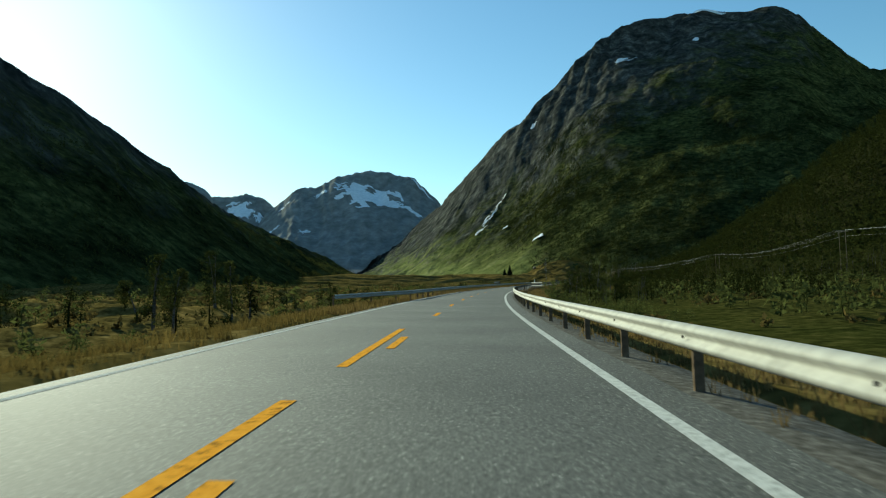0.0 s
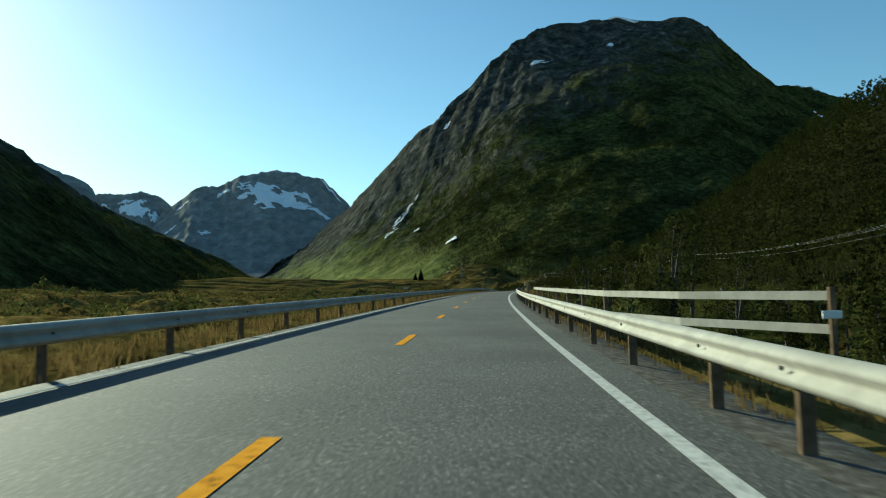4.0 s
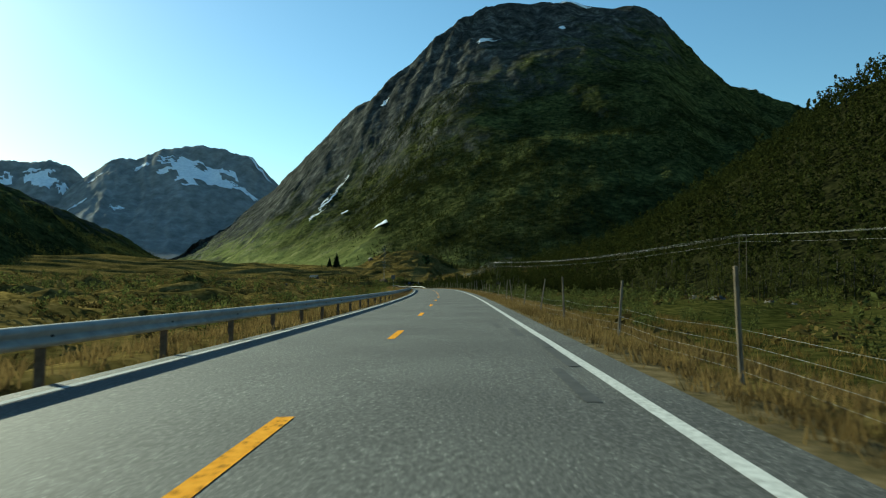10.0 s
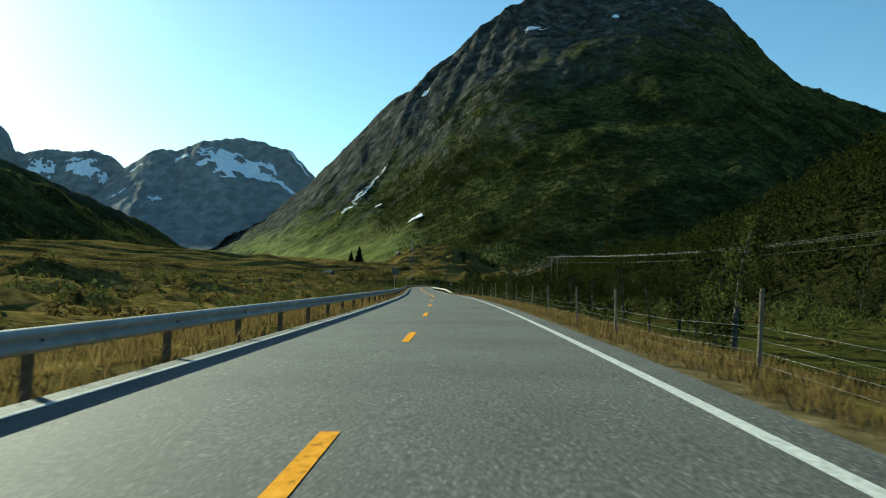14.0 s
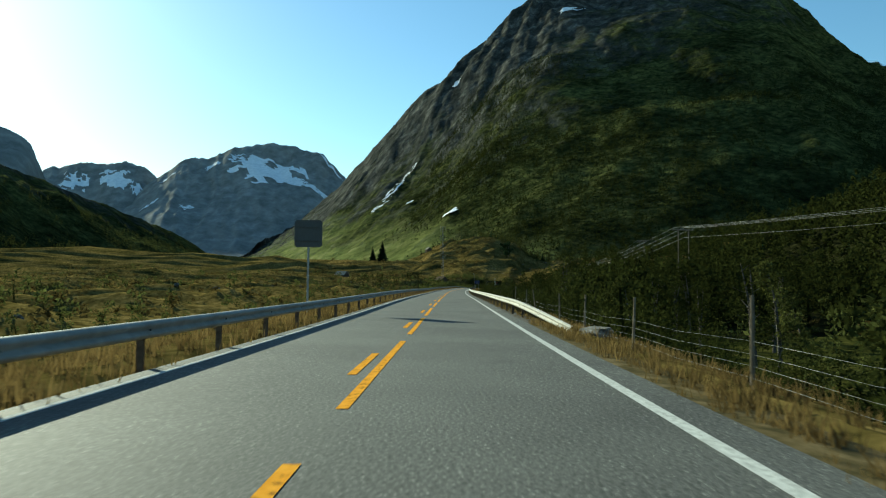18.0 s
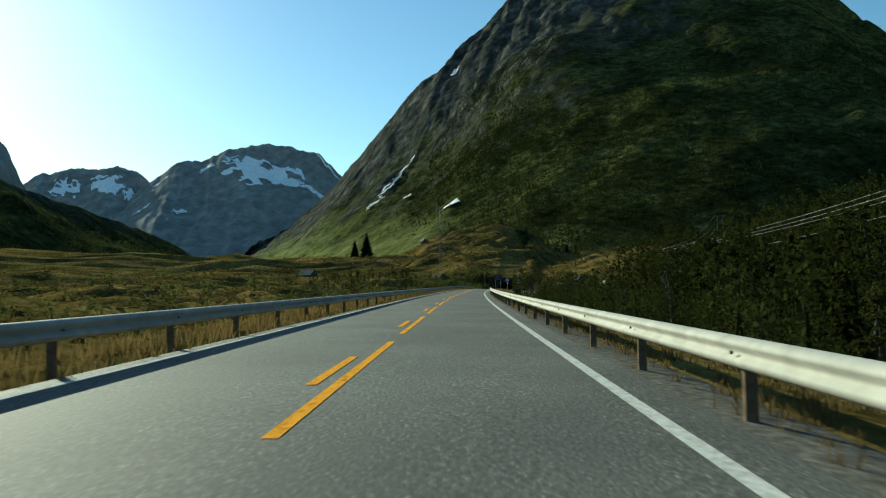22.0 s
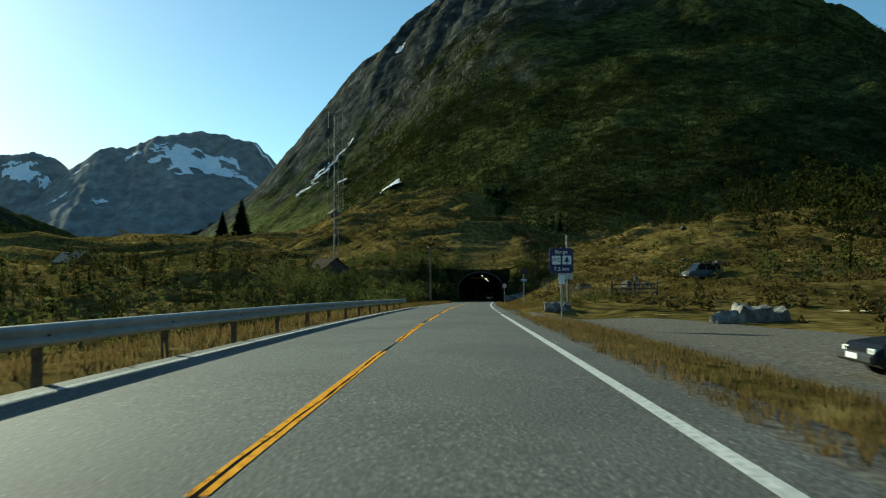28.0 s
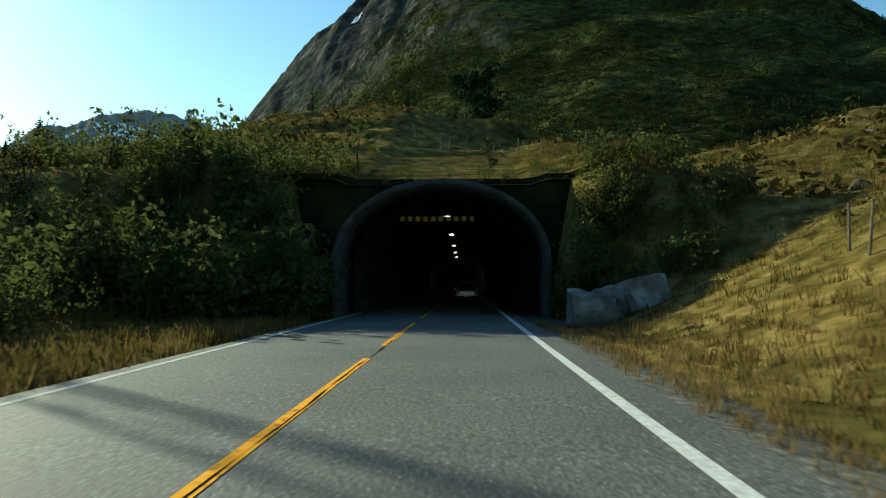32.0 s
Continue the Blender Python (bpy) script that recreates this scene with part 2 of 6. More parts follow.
    ln(b1.outputs[0], b2.inputs["Normal"])
    ln(b2.outputs[0], bsdf.inputs["Normal"])
    return m


MOUNTAIN = hillside("mountain_side", 105, 70, 340)
SCRUB_SIDE = hillside("scrub_mountain_side", -170, 340, 640)
SNOW = material("old_snow", [(0.3, (0.62, 0.66, 0.7)), (0.7, (0.85, 0.87, 0.9))], scale=0.05, rough=0.7, bump=0.3)
# Birch leaves in two copies: the first toned for shade, the second for sun.
LEAF_SHADED = leafy("shaded_birch_leaves", (0.012, 0.016, 0.005), (0.044, 0.05, 0.013), 0.4, 0.3)
LEAF_LIT = leafy("lit_birch_leaves", (0.025, 0.031, 0.01), (0.085, 0.088, 0.025), 0.4, 0.3)
LEAF_GREY = leafy("willow_leaves", (0.035, 0.044, 0.014), (0.11, 0.118, 0.036), 0.35, 0.42)
NEEDLE = leafy("spruce_needles", (0.012, 0.024, 0.012), (0.03, 0.05, 0.022), 0.25)
BARK = material("bark", [(0.3, (0.08, 0.07, 0.06)), (0.6, (0.2, 0.18, 0.16))], scale=8, rough=0.95, bump=0.5, stretch=(3, 3, 0.6))
BIRCH_BARK = material("birch_bark", [(0.35, (0.03, 0.027, 0.024)), (0.55, (0.1, 0.09, 0.08)), (0.75, (0.25, 0.24, 0.22))], scale=5, rough=0.85, bump=0.3, stretch=(1, 1, 2.5))
HEATH = leafy("heath_scrub", (0.042, 0.034, 0.012), (0.15, 0.112, 0.038), 0.45, 0.3)
DRY_GRASS = leafy("dry_grass", (0.075, 0.052, 0.02), (0.21, 0.145, 0.056), 0.4)
GREEN_GRASS = leafy("green_grass", (0.062, 0.048, 0.013), (0.19, 0.132, 0.042), 0.35)
CONCRETE = material("concrete", [(0.3, (0.03, 0.03, 0.029)), (0.7, (0.09, 0.089, 0.084))], scale=1.5, detail=9, rough=0.9, bump=0.4, bump_scale=12)
TUNNEL_ROCK = material("tunnel_lining", [(0.3, (0.035, 0.035, 0.035)), (0.7, (0.1, 0.1, 0.095))], scale=0.7, detail=9, rough=0.95, bump=0.9)


def plain(name, colour, rough=0.5, metal=0.0, var=0.12, scale=6.0):
    lo, hi = tuple(c * (1 - var) for c in colour), tuple(min(1, c * (1 + var)) for c in colour)
    return material(name, [(0.3, lo), (0.7, hi)], scale=scale, rough=rough, metal=metal, bump=0.04, spec=0.4)


# Sign blue darkened towards navy: the backlit faces' shade is in the colour.
SIGN_BLUE_SHADED = plain("shaded_sign_blue", (0.007, 0.016, 0.085), 0.5)
SIGN_WHITE = plain("sign_white", (0.75, 0.75, 0.73), 0.4)
SIGN_BACK = plain("sign_back_grey", (0.07, 0.075, 0.075), 0.6, 0.0)
SIGN_POST = plain("sign_post_grey", (0.3, 0.31, 0.31), 0.5, 0.5)
BLACK = plain("black", (0.012, 0.012, 0.013), 0.5)
RED = plain("red", (0.45, 0.02, 0.015), 0.45)
YELLOW = plain("marker_yellow", (0.8, 0.5, 0.04), 0.45)
CABINET = plain("cabinet_paint", (0.5, 0.52, 0.45), 0.5)
MAST_STEEL = plain("mast_steel", (0.13, 0.135, 0.135), 0.7, 0.1)
TIMBER = material("dark_timber", [(0.3, (0.05, 0.04, 0.03)), (0.7, (0.13, 0.1, 0.075))], scale=3, rough=0.9, bump=0.4, stretch=(1, 1, 4))
ROOF = material("roof_sheet", [(0.3, (0.16, 0.15, 0.13)), (0.7, (0.3, 0.28, 0.24))], scale=2, rough=0.7, bump=0.3)


# ---- the road's line ----
# centre of the road every 64 m or so: x, y, height, bank in degrees (to the left)
ROAD = [(-4.0, -164.0, 0.2, -1.6), (-1.9, -112.0, 1.1, -1.8), (-1.04, -60.01, 1.75, -1.8), (-1.46, -8.01, 2.28, -1.8), (-0.76, 44.07, 2.89, -1.6), (2.75, 96.03, 3.65, -1.4), (10.1, 147.62, 4.42, -1.2),
        (19.57, 198.81, 5.19, -0.6), (30.9, 249.59, 5.86, 0.3), (41.74, 300.43, 6.05, 1.8), (51.63, 351.43, 6.4, 2.6), (59.94, 402.74, 6.76, 2.4), (66.25, 454.32, 6.91, 1.7), (70.95, 506.1, 6.83, 0.0),
        (75.46, 557.9, 7.03, -0.9), (80.2, 609.69, 7.08, -0.9), (85.61, 661.44, 7.28, -0.7), (92.18, 713.07, 7.5, -0.5), (100.72, 764.41, 7.8, -0.4), (110.14, 815.58, 7.24, -0.1), (121.05, 866.47, 6.31, 0.1),
        (133.1, 917.06, 5.56, 0.1), (144.98, 967.69, 4.94, 0.1), (156.9, 1018.0, 4.3, 0.0)]


def road_samples():
    c = np.array(ROAD)
    out = []
    for k in range(1, len(c) - 2):
        a, b, d, e = c[k - 1], c[k], c[k + 1], c[k + 2]
        la, lb, lc = (np.linalg.norm((v - w)[:2]) for v, w in ((b, a), (d, b), (e, d)))
        m0 = lb * ((b - a) / la * lb + (d - b) / lb * la) / (la + lb)
        m1 = lb * ((d - b) / lb * lc + (e - d) / lc * lb) / (lb + lc)
        for t in np.arange(0, 1, 0.02):
            h = (2 * t**3 - 3 * t**2 + 1, t**3 - 2 * t**2 + t, -2 * t**3 + 3 * t**2, t**3 - t**2)
            out.append(h[0] * b + h[1] * m0 + h[2] * d + h[3] * m1)
    return np.array(out)


RS = road_samples()
SS = np.r_[0, np.cumsum(np.hypot(*np.diff(RS[:, :2], axis=0).T))]
SS -= SS[int(np.argmin(np.abs(RS[:, 1])))]
TANG = np.gradient(RS[:, :2], axis=0)
TANG /= np.linalg.norm(TANG, axis=1)[:, None]
S_LO, S_HI = SS[0], SS[-1]
N_FAR = np.array((math.cos(radians(7)), -math.sin(radians(7))))


def smooth(a, b, x):
    t = np.clip((np.asarray(x, float) - a) / (b - a), 0, 1)
    return t * t * (3 - 2 * t)


def axis(s):
    """Centre xy, ahead, right, height and bank of the road at s metres along it (arrays)."""
    s = np.asarray(s, float)
    k = np.clip(s, S_LO, S_HI)
    ahead = np.stack([np.interp(k, SS, TANG[:, n]) for n in (0, 1)], -1)
    ahead /= np.linalg.norm(ahead, axis=-1)[..., None]
    xy = np.stack([np.interp(k, SS, RS[:, n]) for n in (0, 1)], -1) + (s - k)[..., None] * ahead
    right = np.stack([ahead[..., 1], -ahead[..., 0]], -1)
    return xy, ahead, right, np.interp(k, SS, RS[:, 2]), np.interp(k, SS, RS[:, 3])


def plan(s, d):
    xy, _, right, _, _ = axis(s)
    d = np.asarray(d, float)
    near = np.clip(d, -40, 40)
    return xy + right * near[..., None] + N_FAR * (d - near)[..., None]


def waves(x, y, size, seed=0.0):
    """A cheap smooth relief between -1 and 1."""
    a = np.sin(x / size + 1.3 * np.sin(y / size * 0.7 + seed) + seed * 2.1)
    b = np.sin(y / size * 1.13 + 1.7 * np.sin(x / size * 0.6 - seed) + seed)
    c = np.sin((x + y) / size * 1.9 + seed * 3.7) * np.sin((x - y) / size * 1.6 - seed)
    return (a + b + c) / 3


def lattice(ix, iy, seed):
    v = np.sin(ix * 127.1 + iy * 311.7 + seed * 74.7) * 43758.5453
    return v - np.floor(v)


def mounds(x, y, size, seed=0.0, octaves=3):
    """Rounded hummocks with sharp hollows between them, 0 to about 1."""
    total, amp = 0.0, 1.0
    for _ in range(octaves):
        u, v = x / size + 0.4 * y / size, y / size - 0.3 * x / size
        i, j = np.floor(u), np.floor(v)
        f, g_ = u - i, v - j
        f, g_ = f * f * f * (f * (f * 6 - 15) + 10), g_ * g_ * g_ * (g_ * (g_ * 6 - 15) + 10)
        n = (lattice(i, j, seed) * (1 - f) + lattice(i + 1, j, seed) * f) * (1 - g_) + (lattice(i, j + 1, seed) * (1 - f) + lattice(i + 1, j + 1, seed) * f) * g_
        total = total + amp * np.abs(2 * n - 1)
        amp, size, seed = amp * 0.45, size * 0.47, seed + 5.3
    return total


PORTAL = 913.0


def height(s, d, over=None):
    """The ground's height. over: whether the hill over the tunnel counts."""
    s, d = np.broadcast_arrays(np.asarray(s, float), np.asarray(d, float))
    xy, _, _, z0, bank = axis(s)
    z0 = z0 + np.clip(s - S_HI, 0, 4000) * 0.0 
    x, y = plan(s, d)[..., 0], plan(s, d)[..., 1]
    r = np.clip(d, 0, None)
    l = np.clip(-d, 0, None)
    z = z0 + np.tan(np.radians(bank)) * np.clip(d, -5.5, 5.5)
    if over is None:
        over = s > PORTAL
    # right: verge, drop to the field, wooded hillside
    flat = smooth(725, 765, s) * (1 - smooth(1030, 1080, s))
    drop = (2.2 + 0.8 * waves(s, 0 * s, 60, 2)) * (1 - flat) + 0.5 * flat * (1 - smooth(825, 850, s))
    zr = -0.4 + 0.26 * smooth(4.6, 5.4, r) - drop * smooth(5.2, 13 - 4 * flat, r) + 0.5 * smooth(20, 60, r) * waves(x, y, 14, 1) + 0.8 * smooth(12, 40, r) * waves(x, y, 33, 4) * (1 - 0.7 * flat)
    rise = 0.5 + 0.45 * smooth(360, 560, s) - 0.6 * smooth(640, 910, s)
    zr = zr + rise * (135 * np.clip((r - 94) / 177, 0, 1) ** 1.1 + 0.22 * np.clip(r - 271, 0, 900)) + rise * 3 * smooth(100, 170, r) * waves(x, y, 40, 7)
    bankr = 0.0083 * np.clip(s - 850, 0, 52) * np.clip(r - 6.5, 0, 10) + 0.09 * np.clip(r - 12, 0, 60)
    zr = zr + bankr * smooth(817, 840, s) * (1 - smooth(925, 985, s)) + 0.1 * np.clip(r - 30, 0, 70) * smooth(740, 790, s) * (1 - smooth(817, 840, s))
    # left: verge, drop to the valley floor
    zl = -0.4 + 0.32 * smooth(3.9, 4.5, l) - (3.0 + waves(s, 0 * s, 50, 5)) * smooth(5.0, 16, l) * (1 - smooth(840, 890, s))
    zl = zl + 1.6 * smooth(14, 50, l) * waves(x, y, 20, 3) + 5.0 * smooth(40, 120, l) * waves(x, y, 45, 6) + 0.6 * smooth(12, 25, l) * waves(x, y, 6, 1) + 0.03 * np.clip(l - 60, 0, 500)
    zl = zl + 3.8 * smooth(14, 50, l) * (mounds(x, y * 1.3, 17, 2.0, 4) - 0.5) * (1 - 0.6 * smooth(880, 930, s))
    zr = zr + 1.6 * smooth(14, 40, r) * (mounds(x, y, 17, 6.0) - 0.5)
    zr = zr + 1.2 * np.exp(-((s - 829) / 12) ** 2) * smooth(9.5, 13.5, r) * (1 - smooth(26, 36, r))
    zr = zr + 1.2 * np.exp(-((s - 825.5) / 4) ** 2 - ((r - 9.6) / 2.6) ** 2)
    zl = zl + 0.22 * np.clip(l - 9, 0, 24) * smooth(845, 892, s) * (1 - smooth(912, 950, s))
    z = z + np.where(d > 0, zr, zl)
    # the hill with the tunnel
    start = np.where(d > 0, PORTAL - 0.45 * np.clip(d - 8, 0, 60), PORTAL + 0.1 * np.clip(l - 6, 0, 60))
    lift = 6.4 * smooth(-6, 0, s - start) * (1 - smooth(6, 40, np.abs(d))) * (1 - smooth(8, 17, d)) + 3.0 * smooth(0, 30, s - start) * smooth(6, 40, np.abs(d))
    lift = lift + (26 - 9 * smooth(0, 45, d)) * np.clip((s - start) / 132, 0, 1) ** 0.95 * (1 - 0.42 * smooth(45, 95, l)) + 0.02 * np.clip(s - 1060, 0, 3000)
    lift = lift + smooth(10, 60, s - start) * (1.4 * waves(x, y, 13, 8) + 0.6 * waves(x, y, 5, 3) + 3.6 * (mounds(x, y * 1.6, 17, 4.0, 5) - 0.5))
    lift = lift + smooth(826, 870, s) * smooth(8, 16, np.abs(d)) * (0.45 * np.abs(waves(x, y, 2.6, 4)) + 0.3 * np.abs(waves(x, y, 1.3, 2)))
    lift = lift + 10.0 * np.exp(-((d + 30) / 34) ** 2) * np.clip((s - start) / 132, 0, 1) ** 1.2
    lift = lift + smooth(4, 30, s - start) * (0.28 * np.sin(lift * 3.6 + 2.4 * mounds(x, y, 15, 9.0, 2)) + 0.35 * mounds(x, y, 4.2, 3.0, 2))
    inside = (np.abs(d) < 6.5) & ~over
    z = z + np.where(inside, 0, lift) * 1.0
    return z


def spot(s, d, up=0.0):
    """A place on the ground, as a vector."""
    p = plan(np.array(s), np.array(d))
    return Vector((float(p[0]), float(p[1]), float(height(s, d)) + up))


def deck(s, d, up=0.0):
    """A place on the road's own surface and its verge."""
    xy, _, right, z, bank = axis(np.array(float(s)))
    p = xy + right * d
    return Vector((float(p[0]), float(p[1]), float(z + np.tan(np.radians(bank)) * np.clip(d, -5.5, 5.5)) + up))


def station(x, y):
    """Where a place of the plan lies along and beside the road."""
    s = np.arange(-150.0, 1400.0, 1.0)
    xy, ahead, right, _, _ = axis(s)
    e = np.array((x, y)) - xy
    k = int(np.argmin(np.abs((e * ahead).sum(1)) + 0.02 * np.abs((e * right).sum(1))))
    return float(s[k]), float(e[k] @ right[k])


def heading(s):
    a = axis(np.array(float(s)))[1]
    return math.degrees(math.atan2(-a[0], a[1]))


# ---- building helpers ----
def mesh_of(name, verts, faces, mat, flat=False):
    me = bpy.data.meshes.new(name)
    me.from_pydata([tuple(v) for v in verts], [], faces)
    me.materials.append(mat)
    if not flat:
        me.polygons.foreach_set("use_smooth", [True] * len(me.polygons))
    me.update()
    return me


def part(name, source, mat, parent, label=""):
    """Links a bmesh or a mesh as one object under a thing or a part."""
    if isinstance(source, bmesh.types.BMesh):
        me = bpy.data.meshes.new(name)
        source.to_mesh(me)
        source.free()
        me.materials.append(mat)
    else:
        me = source
    ob = new(name, me)
    ob.parent = parent
    return tagged(ob, label)


def empty(name, m, label, category, group="", kind=""):
    ob = new(name)
    ob.empty_display_size = 0.2
    ob.matrix_world = m
    return tagged(ob, label, category, group, kind)


def box(bm, size, at=(0, 0, 0), bevel=0.0, turn=None):
    made = bmesh.ops.create_cube(bm, size=1)["verts"]
    bmesh.ops.scale(bm, vec=size, verts=made)
    if turn:
        bmesh.ops.rotate(bm, verts=made, matrix=Euler([radians(a) for a in turn]).to_matrix())
    bmesh.ops.translate(bm, vec=at, verts=made)
    if bevel:
        edges = list({e for v in made for e in v.link_edges})
        bmesh.ops.bevel(bm, geom=edges, offset=bevel, segments=1, affect="EDGES")
    return bm


def tube(bm, a, b, r0, r1=None, sides=8):
    a, b = Vector(a), Vector(b)
    made = bmesh.ops.create_cone(bm, cap_ends=True, segments=sides, radius1=r0, radius2=r0 if r1 is None else r1, depth=(b - a).length)["verts"]
    q = (b - a).to_track_quat("Z", "Y").to_matrix()
    bmesh.ops.rotate(bm, verts=made, matrix=q)
    bmesh.ops.translate(bm, vec=(a + b) / 2, verts=made)
    return bm


def strip(name, s_values, profile, mat, where=deck):
    """A mesh swept along the road: profile is a list of (d, up)."""
    verts, faces, n = [], [], len(profile)
    for s in s_values:
        verts += [where(s, d, u) for d, u in profile]
    for i in range(len(s_values) - 1):
        for j in range(n - 1):
            a = i * n + j
            faces.append((a, a + 1, a + n + 1, a + n))
    return mesh_of(name, verts, faces, mat)


def grid_mesh(name, s_values, d_values, mat, over=None, extra=None):
    S, D = np.meshgrid(s_values, d_values, indexing="ij")
    P, H = plan(S, D), height(S, D, over)
    if extra is not None:
        H = H + extra(S, D)
    verts = np.concatenate([P.reshape(-1, 2), H.reshape(-1, 1)], 1)
    n, m = S.shape
    idx = np.arange(n * m).reshape(n, m)
    quads = np.stack([idx[:-1, :-1], idx[:-1, 1:], idx[1:, 1:], idx[1:, :-1]], -1).reshape(-1, 4)
    return verts, quads


def from_arrays(name, verts, quads, mat, flat=False):
    me = bpy.data.meshes.new(name)
    k = quads.shape[1]
    me.vertices.add(len(verts))
    me.vertices.foreach_set("co", np.asarray(verts, np.float32).ravel())
    me.loops.add(quads.size)
    me.loops.foreach_set("vertex_index", quads.ravel().astype(np.int32))
    me.polygons.add(len(quads))
    me.polygons.foreach_set("loop_start", np.arange(0, quads.size, k, dtype=np.int32))
    me.polygons.foreach_set("loop_total", np.full(len(quads), k, np.int32))
    me.polygons.foreach_set("use_smooth", np.full(len(quads), not flat))
    me.materials.append(mat)
    me.update(calc_edges=True)
    me.validate()
    return me


# ---- ground ----
def d_steps():
    side = [3.9, 4.6, 5.4, 6.5, 8, 10, 13, 17, 22, 28, 35, 43, 52, 62, 74, 88, 104, 122, 142, 165, 190, 220, 255, 300, 360, 440, 550, 700, 1000, 1600, 2600]
    return np.array([-v for v in side[::-1]] + side)


def fine_steps():
    d = d_steps()
    return np.sort(np.r_[d[np.abs(d) < 7], -np.arange(8, 60, 2.6), np.arange(8, 110, 1.3), d[(d > 112) | (d < -61)]])


def fore_steps():
    d = d_steps()
    return np.sort(np.r_[d[np.abs(d) < 14], -np.arange(16, 150, 3.0), np.arange(16, 100, 4.0), d[(d > 100) | (d < -150)]])


fore = np.r_[np.arange(-900, -120, 60), np.arange(-120, 816.1, 3.0)]
near_hill = np.r_[np.arange(816, PORTAL, 1.3), PORTAL]
hill_top = np.r_[PORTAL, np.arange(PORTAL + 1, 1072, 1.5), 1072]
back = np.r_[np.arange(1072, 1100, 4), np.arange(1100, 1500, 20), np.arange(1500, 4600, 100)]
dd, df = fore_steps(), fine_steps()
v1, q1 = grid_mesh("a", fore, dd, GROUND, over=False)
v2, q2 = grid_mesh("b", near_hill, df, GROUND, over=False)
v3, q3 = grid_mesh("c", hill_top, df, GROUND, over=True)
v4, q4 = grid_mesh("d", back, dd, GROUND, over=True)
n1, n2, n3 = len(v1), len(v1) + len(v2), len(v1) + len(v2) + len(v3)
ground = new("ground", from_arrays("ground", np.r_[v1, v2, v3, v4], np.r_[q1, q2 + n1, q3 + n2, q4 + n3], GROUND))
ground.data.materials.append(SHADED_FLOOR)
ground.data.materials.append(MEADOW)
mid_d = np.concatenate([np.tile((q[:-1] + q[1:]) / 2, len(p) - 1) for p, q in ((fore, dd), (near_hill, df), (hill_top, df), (back, dd))])
mid_s = np.concatenate([np.repeat((p[:-1] + p[1:]) / 2, len(q) - 1) for p, q in ((fore, dd), (near_hill, df), (hill_top, df), (back, dd))])
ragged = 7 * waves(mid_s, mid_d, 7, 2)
# wooded ground takes the floor colour that carries the trees' shade
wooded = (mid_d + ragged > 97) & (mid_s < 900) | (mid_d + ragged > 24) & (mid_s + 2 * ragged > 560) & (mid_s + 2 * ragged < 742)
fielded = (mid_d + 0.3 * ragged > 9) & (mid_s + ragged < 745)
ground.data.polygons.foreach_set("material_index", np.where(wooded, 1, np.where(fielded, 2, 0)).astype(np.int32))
tagged(ground, "rough green and straw-coloured valley pasture", "ground", kind="structure")

# ---- road ----
ROAD_S = np.arange(-100, 1000, 3.0)
road = new("road", strip("road", ROAD_S, [(-3.85, -0.35), (-3.85, -0.012), (-3.3, 0.0), (0, 0.02), (3.3, 0.0), (3.95, -0.015), (3.95, -0.35)], ASPHALT))
road.data.polygons.foreach_set("use_smooth", [False] * len(road.data.polygons))
tagged(road, "worn grey asphalt road with coarse pale stones", "road", kind="structure")
line = new("edge_line_right", strip("edge_line", np.r_[ROAD_S[ROAD_S < 808], 809.3], [(3.23, 0.005), (3.4, 0.003)], WHITE_PAINT))
tagged(line, "solid white painted edge line on the asphalt", "road marking", kind="structure")
line = new("edge_line_left", strip("edge_line", ROAD_S, [(-3.52, 0.001), (-3.39, 0.003)], WHITE_PAINT))
tagged(line, "solid white painted edge line on the asphalt", "road marking", kind="structure")


# ---- mountains ----
def loft(ridge, toe, power, nu=150, nv=90, rough=26.0, seed=0.0, back=0.5):
    """A mountain side between a ridge and a toe line, with gullies down it, and a back slope."""
    ridge, toe = np.array(ridge, float), np.array(toe, float)
    k = np.linspace(0, 1, len(ridge))
    u = np.linspace(0, 1, nu)
    ease = lambda pts: np.stack([np.interp(u, k, pts[:, n]) for n in range(3)], -1)
    def soften(a, w):
        p = np.pad(a, ((w, w), (0, 0)), "edge")
        return np.stack([np.convolve(p[:, n], np.hanning(2 * w + 3)[1:-1] / np.hanning(2 * w + 3).sum(), "valid") for n in range(3)], -1)

    R, T = soften(ease(ridge), 2), soften(ease(toe), nu // 14)
    v = np.linspace(-0.12, 1, nv)
    w = np.clip(v, 0, 1)
    steep = np.interp(u, k, np.broadcast_to(power, len(ridge)))
    wide = nu // 12
    steep = np.convolve(np.pad(steep, wide, "edge"), np.hanning(2 * wide + 3)[1:-1] / np.hanning(2 * wide + 3).sum(), "valid")
    f = (1 - w)[None] ** steep[:, None]
    P = np.empty((nu, nv, 3))
    P[..., :2] = R[:, None, :2] + (T - R)[:, None, :2] * v[None, :, None]
    P[..., 2] = T[:, None, 2] + (R - T)[:, None, 2] * f
    P[..., 2] -= np.clip(-v, 0, 1)[None] * back * 2500
    rng = [Vector((seed * 7.3, seed * 3.1, seed))]
    amp = rough * (0.25 + 0.75 * np.sqrt(f))
    for i in range(nu):
        for j in range(nv):
            x, y, z = P[i, j]
            g = noise.fractal(Vector((x / 240 + seed, y / 380, z / 420)), 0.85, 2.1, 7)
            h = noise.fractal(Vector((u[i] * 34 + seed + 0.6 * g, v[j] * 2.2, seed)), 0.9, 2.0, 5)
            P[i, j, 2] += amp[i, j] * (0.9 * g + 0.5 * h) * (1.0 if 0.02 < v[j] else 0.5) * min(1.0, (1 - w[j]) * 6)
    return P


